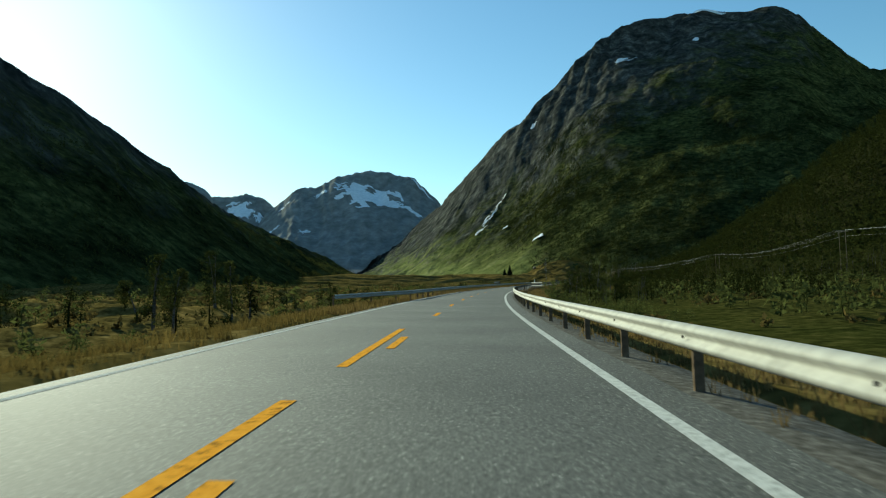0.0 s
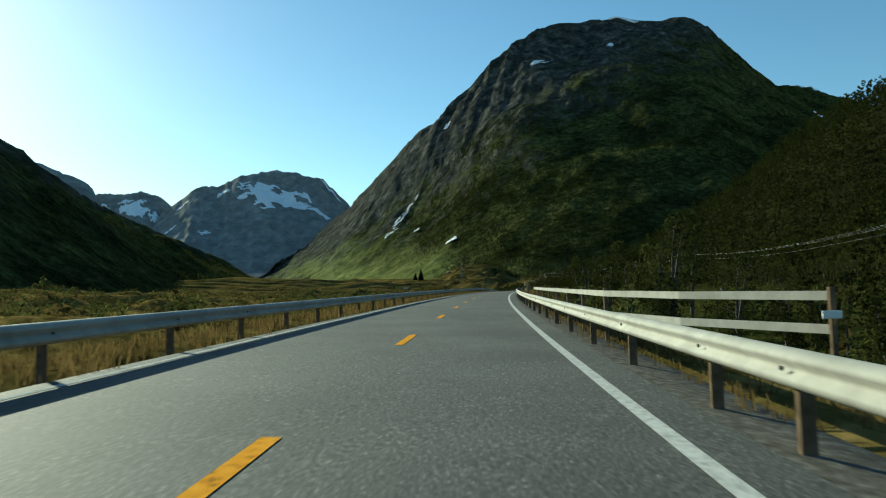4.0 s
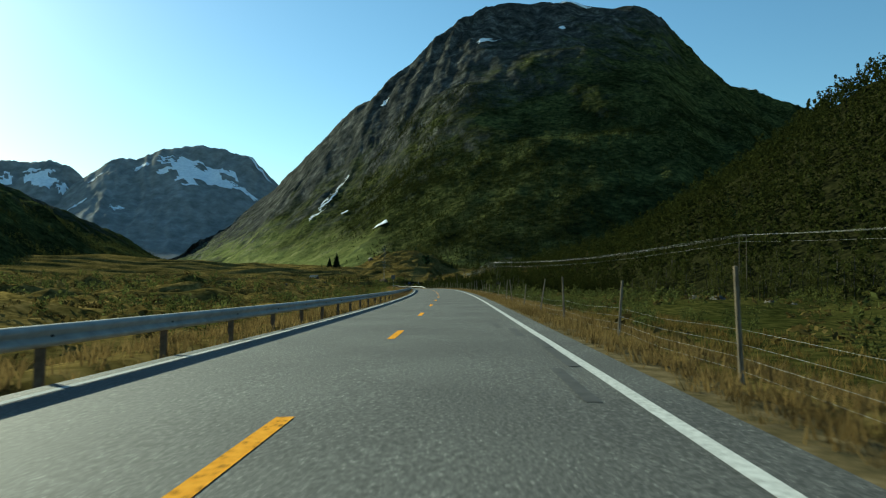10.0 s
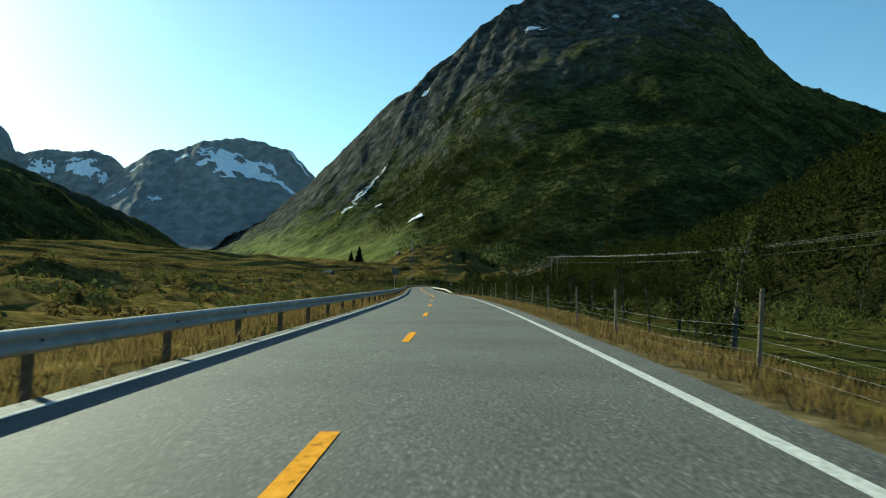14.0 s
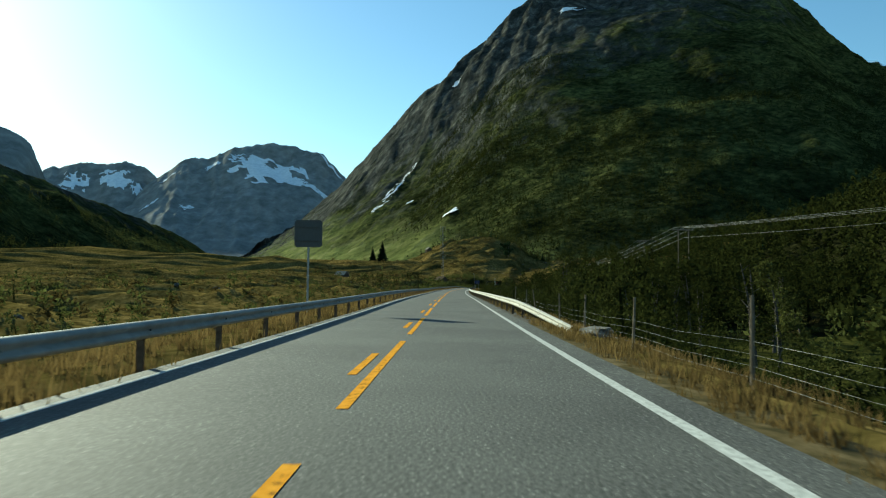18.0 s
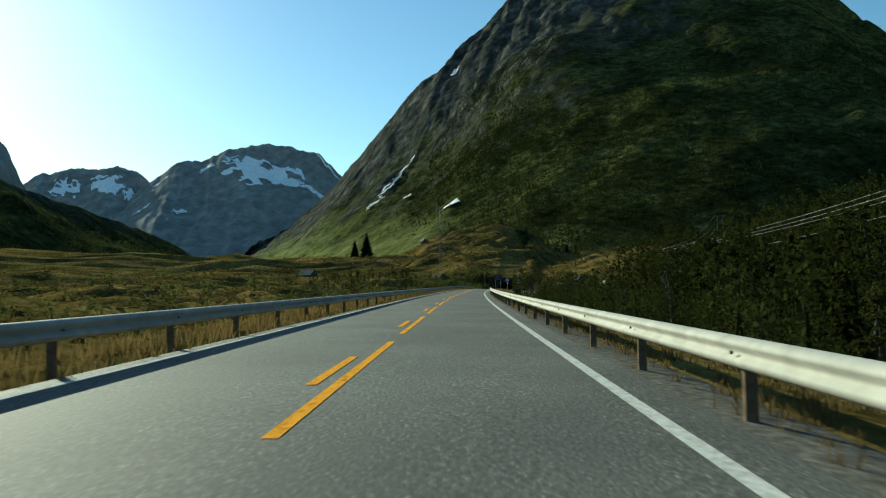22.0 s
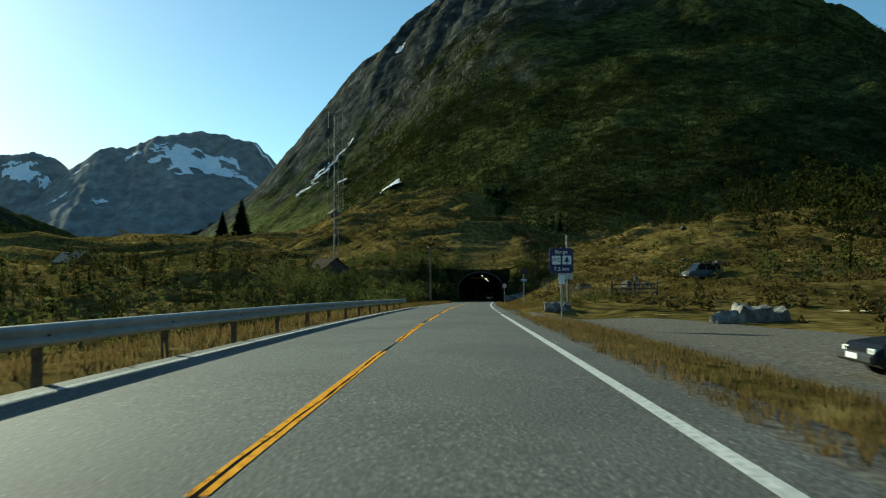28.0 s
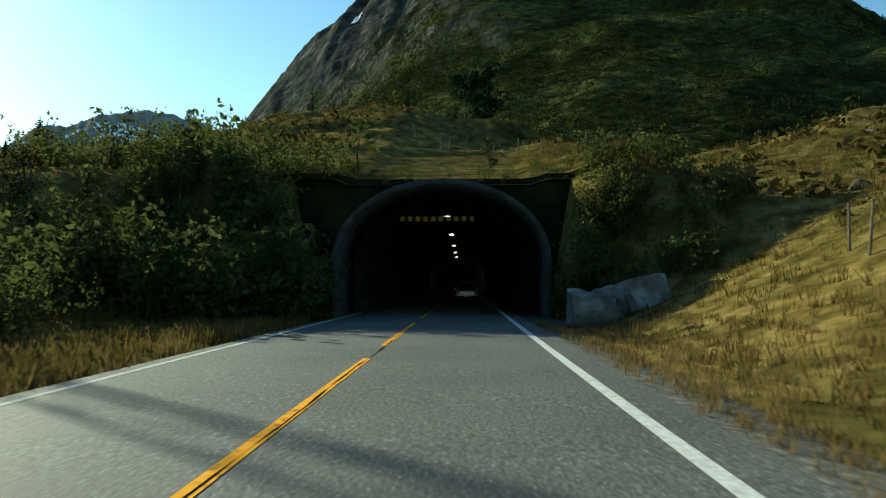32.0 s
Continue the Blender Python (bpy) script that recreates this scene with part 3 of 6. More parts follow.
def side_mesh(name, P, mat):
    nu, nv = P.shape[:2]
    idx = np.arange(nu * nv).reshape(nu, nv)
    quads = np.stack([idx[:-1, :-1], idx[1:, :-1], idx[1:, 1:], idx[:-1, 1:]], -1).reshape(-1, 4)
    return from_arrays(name, P.reshape(-1, 3), quads, mat)


MAIN = loft([(-520, 3100, 60), (-391, 3170, 163), (-319, 3478, 270), (-232, 3566, 365), (-107, 3264, 420), (59, 2788, 511), (132, 2660, 580), (235, 2528, 635), (385, 2544, 796), (505, 2568, 921), (644, 2645, 1011),
             (957, 2745, 1086), (1215, 2640, 1042), (1348, 2572, 890), (1493, 2551, 760), (1688, 2419, 517), (1804, 2296, 365)],
            [(-640, 3000, 50), (-600, 2850, 48), (-540, 2700, 45), (-470, 2550, 42), (-380, 2350, 40), (-290, 2150, 38), (-210, 1950, 37), (-140, 1780, 36), (-80, 1620, 36), (0, 1450, 24), (110, 1250, 10),
             (290, 1100, 0), (540, 1060, 0), (800, 1050, 10), (1000, 1050, 20), (1250, 1050, 30), (1500, 1050, 40)],
            [1.65] * 9 + [1.5, 1.2, 1.0, 1.1, 1.2, 1.3, 1.3, 1.3], 380, 220, 40, 3.0)
mountain = new("mountain", side_mesh("mountain", MAIN, MOUNTAIN))
tagged(mountain, "steep dark green and rocky mountain with snow patches", "mountain")
FAR1 = loft([(-1650, 4300, 250), (-1334, 4428, 495), (-1185, 4447, 613), (-1064, 4472, 724), (-951, 4506, 713), (-837, 4534, 782), (-703, 4561, 826), (-476, 4518, 808), (-308, 4434, 744), (-151, 4359, 574), (-42, 4296, 361),
             (84, 4170, 229), (320, 4080, 110)],
            [(-1200, 3100, 60), (-1050, 3100, 60), (-940, 3100, 60), (-840, 3100, 60), (-750, 3100, 60), (-660, 3100, 60), (-550, 3100, 60), (-440, 3150, 60), (-340, 3200, 60), (-230, 3250, 60), (-120, 3250, 60), (50, 3300, 60), (270, 3400, 60)], 1.35, 150, 80, 40, 9.0)
far_mountain = new("far_mountain", side_mesh("far_mountain", FAR1, HAZY_ROCK))
tagged(far_mountain, "distant blue-grey mountain with a broad snow field", "mountain")
FAR2 = loft([(-2500, 4600, 420), (-2061, 4650, 547), (-1905, 4674, 685), (-1762, 4653, 704), (-1601, 4631, 685), (-1443, 4607, 712), (-1313, 4591, 669), (-1113, 4517, 493), (-900, 4500, 380)],
            [(-2000, 3600, 60), (-1700, 3600, 60), (-1550, 3600, 60), (-1450, 3600, 60), (-1350, 3600, 60), (-1250, 3600, 60), (-1150, 3600, 60), (-1000, 3600, 60), (-800, 3600, 60)], 1.2, 90, 50, 40, 12.0)
far_ridge = new("far_ridge", side_mesh("far_ridge", FAR2, HAZY_ROCK))
tagged(far_ridge, "hazy distant mountain ridge with pale snow", "mountain")
LEFT = loft([(-1100, -500, 700), (-900, 100, 620), (-700, 480, 420), (-560, 680, 330), (-490, 850, 268), (-480, 1109, 222), (-480, 1320, 195), (-480, 1510, 180), (-480, 1710, 172), (-480, 2000, 155), (-470, 2273, 140), (-400, 2600, 70)],
            [(-260, -500, 0), (-250, 0, 2), (-235, 300, 4), (-225, 500, 6), (-215, 700, 8), (-205, 900, 10), (-205, 1050, 12), (-205, 1250, 14), (-210, 1450, 18), (-220, 1700, 22), (-220, 2000, 28), (-220, 2400, 35)], 1.25, 190, 80, 20, 5.0)
left_mountain = new("left_mountain", side_mesh("left_mountain", LEFT, SCRUB_SIDE))
tagged(left_mountain, "steep shaded green mountain side with scrub", "mountain")
LEFT2 = loft([(-2200, 2000, 800), (-1600, 2300, 640), (-1250, 2380, 520), (-1000, 2430, 450), (-900, 2450, 395), (-865, 2470, 290), (-800, 2500, 160), (-700, 2560, 80)],
             [(-1300, 1500, 60), (-1000, 1600, 60), (-850, 1700, 60), (-750, 1800, 60), (-690, 1900, 60), (-660, 2000, 60), (-640, 2100, 60), (-600, 2200, 60)], 1.2, 80, 50, 20, 21.0)
side_mountain = new("side_mountain", side_mesh("side_mountain", LEFT2, HAZY_ROCK))
tagged(side_mountain, "blunt grey mountain shoulder beyond the scrub slope", "mountain")
REAR = loft([(1400, 3440, 960), (1785, 3316, 1007), (2067, 3277, 981), (2150, 3161, 897), (2326, 3138, 850), (2392, 3023, 791), (2536, 2893, 808), (2900, 2580, 860)],
            [(1400, 2040, 110), (1500, 2040, 110), (1600, 2040, 110), (1700, 2000, 110), (1830, 1930, 110), (1930, 1830, 110), (2040, 1600, 110), (2250, 1400, 110)], 1.2, 90, 60, 36, 15.0)
rear_mountain = new("rear_mountain", side_mesh("rear_mountain", REAR, SCRUB_SIDE))
tagged(rear_mountain, "dark mountain shoulder with snow patches behind", "mountain")


# ---- road markings ----
def dash(s, d, length, width, mat, up=0.026):
    steps = np.linspace(s, s + length, max(2, int(length / 2.5) + 1))
    return strip("dash", steps, [(d - width / 2, up), (d + width / 2, up)], mat)


YELLOWS = []
for k in range(-8, 1):
    YELLOWS.append((12 * k + 10, -0.36, 9.0))
    YELLOWS.append((12 * k + 13, 0.0, 3.0))
for k in range(2, 41):
    s = 12.0 * k
    s += float(np.interp(s, (24, 36, 60, 84, 156, 192, 235, 276, 288, 340), (3.0, 3.0, 4.9, 5.9, 4.3, 5.6, 5.6, 6.2, 6.8, 6.9)))
    YELLOWS.append((s, float(np.interp(s, (39, 66, 90, 160, 200, 230, 258, 285, 319, 343, 391, 427), (0.05, 0.1, 0.1, 0.15, 0.16, 0.0, -0.18, -0.12, -0.06, 0.02, -0.23, -0.36))), 3.0))
for k in range(38, 63):
    YELLOWS.append((12 * k, -0.18 + 0.03 * (1 - float(smooth(530, 580, 12 * k))) + 0.18 * float(smooth(520, 570, 12 * k)) + 0.06 * float(smooth(620, 680, 12 * k)) + 0.2 * float(smooth(672, 696, 12 * k)) - 0.2 * float(smooth(708, 744, 12 * k)), 9.6))
    if k > 38:
        YELLOWS.append((12 * k + 3.0, -0.5 + 0.03 * (1 - float(smooth(530, 580, 12 * k))) + 0.18 * float(smooth(520, 570, 12 * k)) + 0.06 * float(smooth(620, 680, 12 * k)) + 0.2 * float(smooth(672, 696, 12 * k)) - 0.2 * float(smooth(708, 744, 12 * k)), 3.4))
for k in range(62, 82):
    YELLOWS.append((12 * k + 7.0, 0.06 - 0.16 * (1 - float(smooth(770, 806, 12 * k))) - 0.18 * float(smooth(850, 880, 12 * k)), 9.4))
YELLOWS = [y for y in YELLOWS if not (y[0] > 448 and y[2] == 3.0)]
yellow_line = empty("yellow_centre_line", Matrix(), "worn orange-yellow dashed centre line", "road marking", kind="structure")
for s, d, length in YELLOWS:
    part("dash", dash(s, d, length, 0.14 if s > 450 else 0.17, YELLOW_PAINT), None, yellow_line)
white_dashes = empty("edge_dashes", Matrix(), "broken white edge line across the lay-by mouth", "road marking", kind="structure")
for s in (811.1, 815.2, 819.0):
    part("dash", dash(s, 3.33, 2.0, 0.16, WHITE_PAINT, 0.005), None, white_dashes)
line = new("edge_line_tunnel", strip("edge_line", np.arange(838.0, 1000, 3.0), [(3.23, 0.005), (3.4, 0.003)], WHITE_PAINT))
tagged(line, "solid white painted edge line near the tunnel", "road marking", kind="structure")
line = new("edge_line_mouth", strip("edge_line", np.array([823.5, 826, 829, 832, 835, 838]), [(3.23, 0.005), (3.4, 0.003)], WHITE_PAINT))
tagged(line, "solid white painted edge line past the lay-by", "road marking", kind="structure")
seam_bm = bmesh.new()
seam_rng = random.Random(17)
rows_ = [[seam_bm.verts.new(deck(770 + 0.45 * k, -0.09 + 0.018 * math.sin(k * 0.37) + seam_rng.uniform(-0.012, 0.012) + e * seam_rng.uniform(0.006, 0.02), 0.0275)) for e in (-1, 1)] for k in range(330)]
for a_, b_ in zip(rows_, rows_[1:]):
    seam_bm.faces.new((a_[0], a_[1], b_[1], b_[0]))
seam_mesh = bpy.data.meshes.new("tar_seam")
seam_bm.to_mesh(seam_mesh)
seam_bm.free()
seam_mesh.materials.append(TAR)
seam = new("tar_seam", seam_mesh)
tagged(seam, "thin black tar seam beside the centre line", "road marking", kind="structure")
for s, d, n in ((651, 0.86, 13), (651.5, 2.7, 12)):
    mark = new("skid_mark", strip("skid_mark", np.arange(s, s + n, 2.0), [(d, 0.009), (d + 0.11, 0.008)], TAR_FAINT))
    tagged(mark, "dark curved tyre mark on the asphalt", "road marking", kind="structure")
rng = random.Random(5)
for k in range(5):
    s, d = 286 + k * 3.1, 2.8 + 0.35 * math.sin(k)
    me = strip("tar_patch", [s, s + 1.6, s + 2.9], [(d - 0.07, 0.012), (d + 0.05 + 0.08 * rng.random(), 0.01)], TAR_FAINT)
    tagged(new("tar_patch", me), "black tar repair patch along the lane edge", "road marking", kind="structure")

# gravel shoulders and the lay-by
for a, b, mat, label in ((-100, 228, GRAVEL, "narrow grey gravel shoulder"), (225, 525, VERGE, "dry earth verge with straw"), (522, 905, GRAVEL, "narrow grey gravel shoulder")):
    shoulder = new("shoulder_right", strip("shoulder", ROAD_S[(ROAD_S >= a) & (ROAD_S < b)], [(3.9, -0.02), (4.3, -0.05), (4.9, -0.12), (5.2, -0.3)], mat))
    tagged(shoulder, label, "road shoulder", kind="structure")
shoulder = new("shoulder_left", strip("shoulder", ROAD_S[ROAD_S < 905], [(-4.3, -0.3), (-4.05, -0.1), (-3.8, -0.02)], VERGE))
tagged(shoulder, "narrow grey gravel shoulder", "road shoulder", kind="structure")
LAY_S, LAY_D = np.arange(752, 817.6, 1.5), np.linspace(0, 1, 16)
verts, faces = [], []
for s in LAY_S:
    near = 4.2 + 2.6 * (1 - float(smooth(800, 816, s))) + 0.35 * math.sin(s * 0.7)
    far = 16.6 - 6 * float(smooth(806, 817, s)) - 6 * (1 - float(smooth(752, 764, s))) + 0.8 * math.sin(s * 0.45)
    for q in LAY_D:
        d = near + (far - near) * q
        verts.append(spot(s, d, 0.06 - 0.12 * (q > 0.97 or q < 0.03)))
n = len(LAY_D)
for i in range(len(LAY_S) - 1):
    for j in range(n - 1):
        faces.append((i * n + j, i * n + j + 1, (i + 1) * n + j + 1, (i + 1) * n + j))
tagged(new("lay_by", mesh_of("lay_by", verts, faces, GRAVEL)), "dusty grey gravel lay-by beside the road", "gravel", kind="structure")


# ---- guard rails ----
W_BEAM = [(-0.02, 0.0), (0.025, 0.015), (0.075, 0.055), (0.075, 0.095), (0.015, 0.135), (0.015, 0.175), (0.075, 0.215), (0.075, 0.255), (0.025, 0.295), (-0.02, 0.31)]


def w_beam(s0, s1, side, d_of, up_of):
    """One length of W-shaped beam. side: -1 faces left, 1 faces right."""
    verts, faces, n = [], [], 2 * len(W_BEAM)
    steps = np.linspace(s0, s1, 3)
    for s in steps:
        d, up = d_of(s), up_of(s)
        for off, h in W_BEAM:
            verts.append(deck(s, d + side * off, up + h))
        for off, h in W_BEAM[::-1]:
            verts.append(deck(s, d + side * (off - 0.006), up + h))
    for i in range(len(steps) - 1):
        for j in range(n):
            a, b = i * n + j, i * n + (j + 1) % n
            faces.append((a, b, b + n, a + n))
    return mesh_of("beam", verts, faces, GALVANISED)


def sigma_post(height_):
    """A steel post with a folded section."""
    bm = bmesh.new()
    pts = [(-0.06, -0.035), (-0.06, 0.035), (-0.052, 0.035), (-0.052, -0.027), (0.052, -0.027), (0.052, 0.035), (0.06, 0.035), (0.06, -0.035)]
    lo = [bm.verts.new((x, y, -0.5)) for x, y in pts]
    hi = [bm.verts.new((x, y, height_)) for x, y in pts]
    for k in range(len(pts)):
        m = (k + 1) % len(pts)
        bm.faces.new((lo[k], lo[m], hi[m], hi[k]))
    bm.faces.new(hi)
    me = bpy.data.meshes.new("post")
    bm.to_mesh(me)
    bm.free()
    me.materials.append(POST_STEEL)
    return me


POST_MESH = sigma_post(0.68)
bm = bmesh.new()
bmesh.ops.create_cone(bm, cap_ends=True, segments=7, radius1=0.02, radius2=0.016, depth=0.025, matrix=pose(0, 0, 0, 90))
BOLT_MESH = bpy.data.meshes.new("bolt")
bm.to_mesh(BOLT_MESH)
bm.free()
BOLT_MESH.materials.append(BLACK)


def guard_rail(s0, s1, d, label, start=None, finish=None, step=4.0):
    """A rail on posts. start, finish: (metres, outward metres, sink) by which its ends flare and dive."""
    side = -1 if d > 0 else 1
    out = -side

    def d_of(s):
        v = d
        if start and s < s0 + start[0]:
            v += out * start[1] * (1 - (s - s0) / start[0]) ** 2
        if finish and s > s1 - finish[0]:
            v += out * finish[1] * (1 - (s1 - s) / finish[0]) ** 2
        return v

    def up_of(s):
        v = 0.44
        if start and s < s0 + start[0]:
            v -= start[2] * (1 - (s - s0) / start[0]) ** 2
        if finish and s > s1 - finish[0]:
            v -= finish[2] * (1 - (s1 - s) / finish[0]) ** 2
        return v

    rail = empty("guard_rail", Matrix.Translation(deck(s0, d)), label, "guard rail")
    inv = rail.matrix_world.inverted()
    k = 0
    while s0 + k * 4 < s1 - 0.5:
        a, b = s0 + k * 4, min(s0 + k * 4 + 4, s1)
        ob = part("beam", w_beam(a, b, side, d_of, up_of), None, rail)
        ob.matrix_parent_inverse = inv
        if up_of(a) > 0.1:
            post = part("post", POST_MESH, None, ob)
            post.matrix_basis = Matrix.Translation(deck(a + 0.2, d_of(a) + out * 0.09, up_of(a) - 0.44)) @ pose(0, 0, 0, 0, 0, heading(a))
            if abs(d) < 6 and -5 < a < 905:
                bolt = part("bolt", BOLT_MESH, None, ob)
                bolt.matrix_basis = Matrix.Translation(deck(a + 0.2, d_of(a) + side * 0.072, up_of(a) + 0.155)) @ pose(0, 0, 0, 0, 0, heading(a) + 90)
        k += 1
    return rail


guard_rail(-60, 118, 4.12, "galvanised W-beam guard rail on steel posts, scuffed", finish=None)
guard_rail(118, 226, 4.12, "galvanised W-beam guard rail with a turned-down end", finish=(6, 0.4, 0.1))
guard_rail(521, 742, 4.12, "galvanised W-beam guard rail rising from the grass", start=(12, 1.1, 0.72))
guard_rail(44, 300, -4.12, "weathered guard rail along the valley side, flared start", start=(14, 3.5, 0.1))
guard_rail(300, 560, -4.12, "weathered guard rail along the valley side, backlit")
guard_rail(560, 832, -4.12, "weathered guard rail along the valley side, ending short")
# a second, higher rail that turns off at the culvert
rail = empty("culvert_rail", Matrix(), "white-edged bridge rail turning off beside the road", "guard rail")
for up in (0.45, 0.95):
    verts, faces = [], []
    steps = [(128 + 4 * q, 4.75) for q in range(8)][::-1] + [(124.5, 5.6), (121.5, 7.0)]
    for s, d in steps:
        verts += [spot(s, d, 0.0) * 0 + deck(s, d, up + h) for h in (0.0, 0.14)] + [deck(s, d + 0.06, up + h) for h in (0.14, 0.0)]
    for i in range(len(steps) - 1):
        for j in range(4):
            faces.append((4 * i + j, 4 * i + (j + 1) % 4, 4 * i + 4 + (j + 1) % 4, 4 * i + 4 + j))
    part("bar", mesh_of("bar", verts, faces, GALVANISED, True), None, rail)
for s, d in [(128 + 4 * q, 4.8) for q in range(8)] + [(121.5, 7.0)]:
    bm = box(bmesh.new(), (0.09, 0.09, 1.8), (0, 0, 0.25), 0.01)
    part("post", bm, POST_STEEL, rail).matrix_basis = Matrix.Translation(deck(s, d))
bm = box(bmesh.new(), (0.04, 0.3, 0.12), (0, 0, 0.75), 0.01)
part("marker", bm, SIGN_WHITE, rail, "white reflective end marker").matrix_basis = Matrix.Translation(deck(121.3, 6.9)) @ pose(0, 0, 0, 0, 0, 90)


def marker_post(s, d):
    m = Matrix.Translation(spot(s, d)) @ pose(0, 0, 0, 2, -3, heading(s))
    th = empty("snow_pole", m, "thin pole with a white plastic top", "marker pole", "marker poles")
    part("pole", tube(bmesh.new(), (0, 0, -0.3), (0, 0, 1.9), 0.03, 0.025), POST_WOOD, th)
    part("cap", tube(bmesh.new(), (0, 0, 1.3), (0, 0, 1.93), 0.05, 0.06), SIGN_WHITE, th, "white plastic sleeve")


marker_post(111, 6.2)


# ---- wire fences ----
def fence_post(height_=1.25, r=0.045):
    bm = bmesh.new()
    tube(bm, (0, 0, -0.4), (0, 0, height_), r * 1.1, r * 0.85, 7)
    me = bpy.data.meshes.new("post")
    bm.to_mesh(me)
    bm.free()
    me.materials.append(POST_WOOD)
    return me


def wire_fence(places, label, heights=(0.35, 0.7, 1.05), lean=5.0, seed=1, tall=1.25, r=0.045):
    fence = empty("wire_fence", Matrix.Translation(places[0]), label, "fence")
    inv = fence.matrix_world.inverted()
    g = random.Random(seed)
    meshes = [fence_post(tall * q, r) for q in (0.92, 1.0, 1.12)]
    for p in places:
        ob = part("post", g.choice(meshes), None, fence)
        ob.matrix_parent_inverse = inv
        ob.matrix_basis = Matrix.Translation(p) @ pose(0, 0, 0, g.gauss(0, lean), g.gauss(0, lean), g.random() * 360)
    for h in heights:
        verts, faces = [], []
        for i, (a, b) in enumerate(zip(places, places[1:])):
            for q in (0.0, 0.5, 1.0):
                p = a.lerp(b, q) + Vector((0, 0, h - 0.06 * math.sin(q * math.pi)))
                verts += [p + Vector((0, 0, 0.0022)), p + Vector((0.002, 0.002, -0.0012)), p + Vector((-0.002, -0.002, -0.0012))]
        for i in range(len(verts) // 3 - 1):
            for j in range(3):
                faces.append((3 * i + j, 3 * i + (j + 1) % 3, 3 * i + 3 + (j + 1) % 3, 3 * i + 3 + j))
        ob = part("wire", mesh_of("wire", verts, faces, WIRE), None, fence)
        ob.matrix_parent_inverse = inv
    return fence


g = random.Random(2)
wire_fence([spot(s + g.uniform(-1, 1), 5.25 + g.uniform(-0.1, 0.2)) for s in np.arange(243, 392, 7.6)], "sheep fence of wire on grey wooden posts", (0.16, 0.34, 0.52, 0.72), seed=3, tall=1.42, r=0.037)
wire_fence([spot(s + g.uniform(-1, 1), 5.2 + g.uniform(-0.1, 0.2) + 0.01 * max(0, s - 470)) for s in np.arange(392, 552, 7.2)], "sagging sheep fence of wire on leaning wooden posts", (0.16, 0.34, 0.52, 0.72), lean=3.0, seed=4, tall=1.42, r=0.037)
wire_fence([spot(s, 5.4) for s in (224, 229, 233.8)], "short wire fence beside a field gate", (0.3, 0.6, 0.9, 1.1), seed=5, tall=1.5)
wire_fence([spot(828 + k * 1.35 + g.uniform(-0.4, 0.4), 16.5 - 0.085 * k + g.uniform(-0.25, 0.25)) for k in range(54)], "row of crooked old fence posts on the meadow", (0.5, 0.9), 5, 6, 1.3, 0.042)
wire_fence([spot(915 + k * 2.6, 12.5 - k * 1.2 + g.uniform(-0.3, 0.3)) for k in range(14)], "old wooden fence posts above the tunnel", (0.6,), 9, 7, 1.4)
wire_fence([spot(940 + k * 3.0, 26 + k * 1.6 + g.uniform(-0.3, 0.3)) for k in range(12)], "weathered pasture fence on the hill", (0.6, 1.0), 8, 8, 1.4)

# steel field gate, standing open
gate = empty("field_gate", Matrix.Translation(spot(236.5, 5.0)) @ pose(0, 0, 0, 0, 0, heading(236) - 62), "open galvanised tubular field gate by the fence", "gate")
for x in (-0.62, 0.62):
    part("stile", tube(bmesh.new(), (x, 0, 0.12), (x, 0, 1.45), 0.028), GALVANISED, gate)
for k in range(7):
    z = 0.16 + 0.21 * k
    part("bar", tube(bmesh.new(), (-0.62, 0, z), (0.62, 0, z), 0.02), GALVANISED, gate)
part("gatepost", tube(bmesh.new(), (0.75, 0, -0.4), (0.75, 0, 1.6), 0.05, 0.045), POST_WOOD, gate)


# ---- trees and bushes ----
def leaf_cloud(r, centres, radii, count, size, up_bias=0.0):
    """Small crossed leaf sprays scattered through blobs; returns verts and quads."""
    nb = len(centres)
    which = r.integers(0, nb, count)
    v = r.normal(size=(count, 3))
    v /= np.linalg.norm(v, axis=1)[:, None]
    pos = centres[which] + v * (radii[which] * r.uniform(0.45, 1.0, count) ** 0.6)[:, None] * np.array((1, 1, 0.85))
    a = r.normal(size=(count, 3))
    a /= np.linalg.norm(a, axis=1)[:, None]
    b = np.cross(a, r.normal(size=(count, 3)))
    b /= np.linalg.norm(b, axis=1)[:, None]
    sz = (size * r.uniform(0.6, 1.3, count))[:, None]
    q = np.stack([pos - a * sz, pos - b * sz * 0.5, pos + a * sz, pos + b * sz * 0.5], 1)
    return q.reshape(-1, 3)


def trunk_arrays(points, radii, sides=5):
    """A bent tapered stem; returns verts and quads."""
    verts, quads = [], []
    for p, rad in zip(points, radii):
        for k in range(sides):
            t = 2 * math.pi * k / sides
            verts.append((p[0] + rad * math.cos(t), p[1] + rad * math.sin(t), p[2]))
    for i in range(len(points) - 1):
        for k in range(sides):
            m = (k + 1) % sides
            quads.append((i * sides + k, i * sides + m, (i + 1) * sides + m, (i + 1) * sides + k))
    return np.array(verts), np.array(quads)


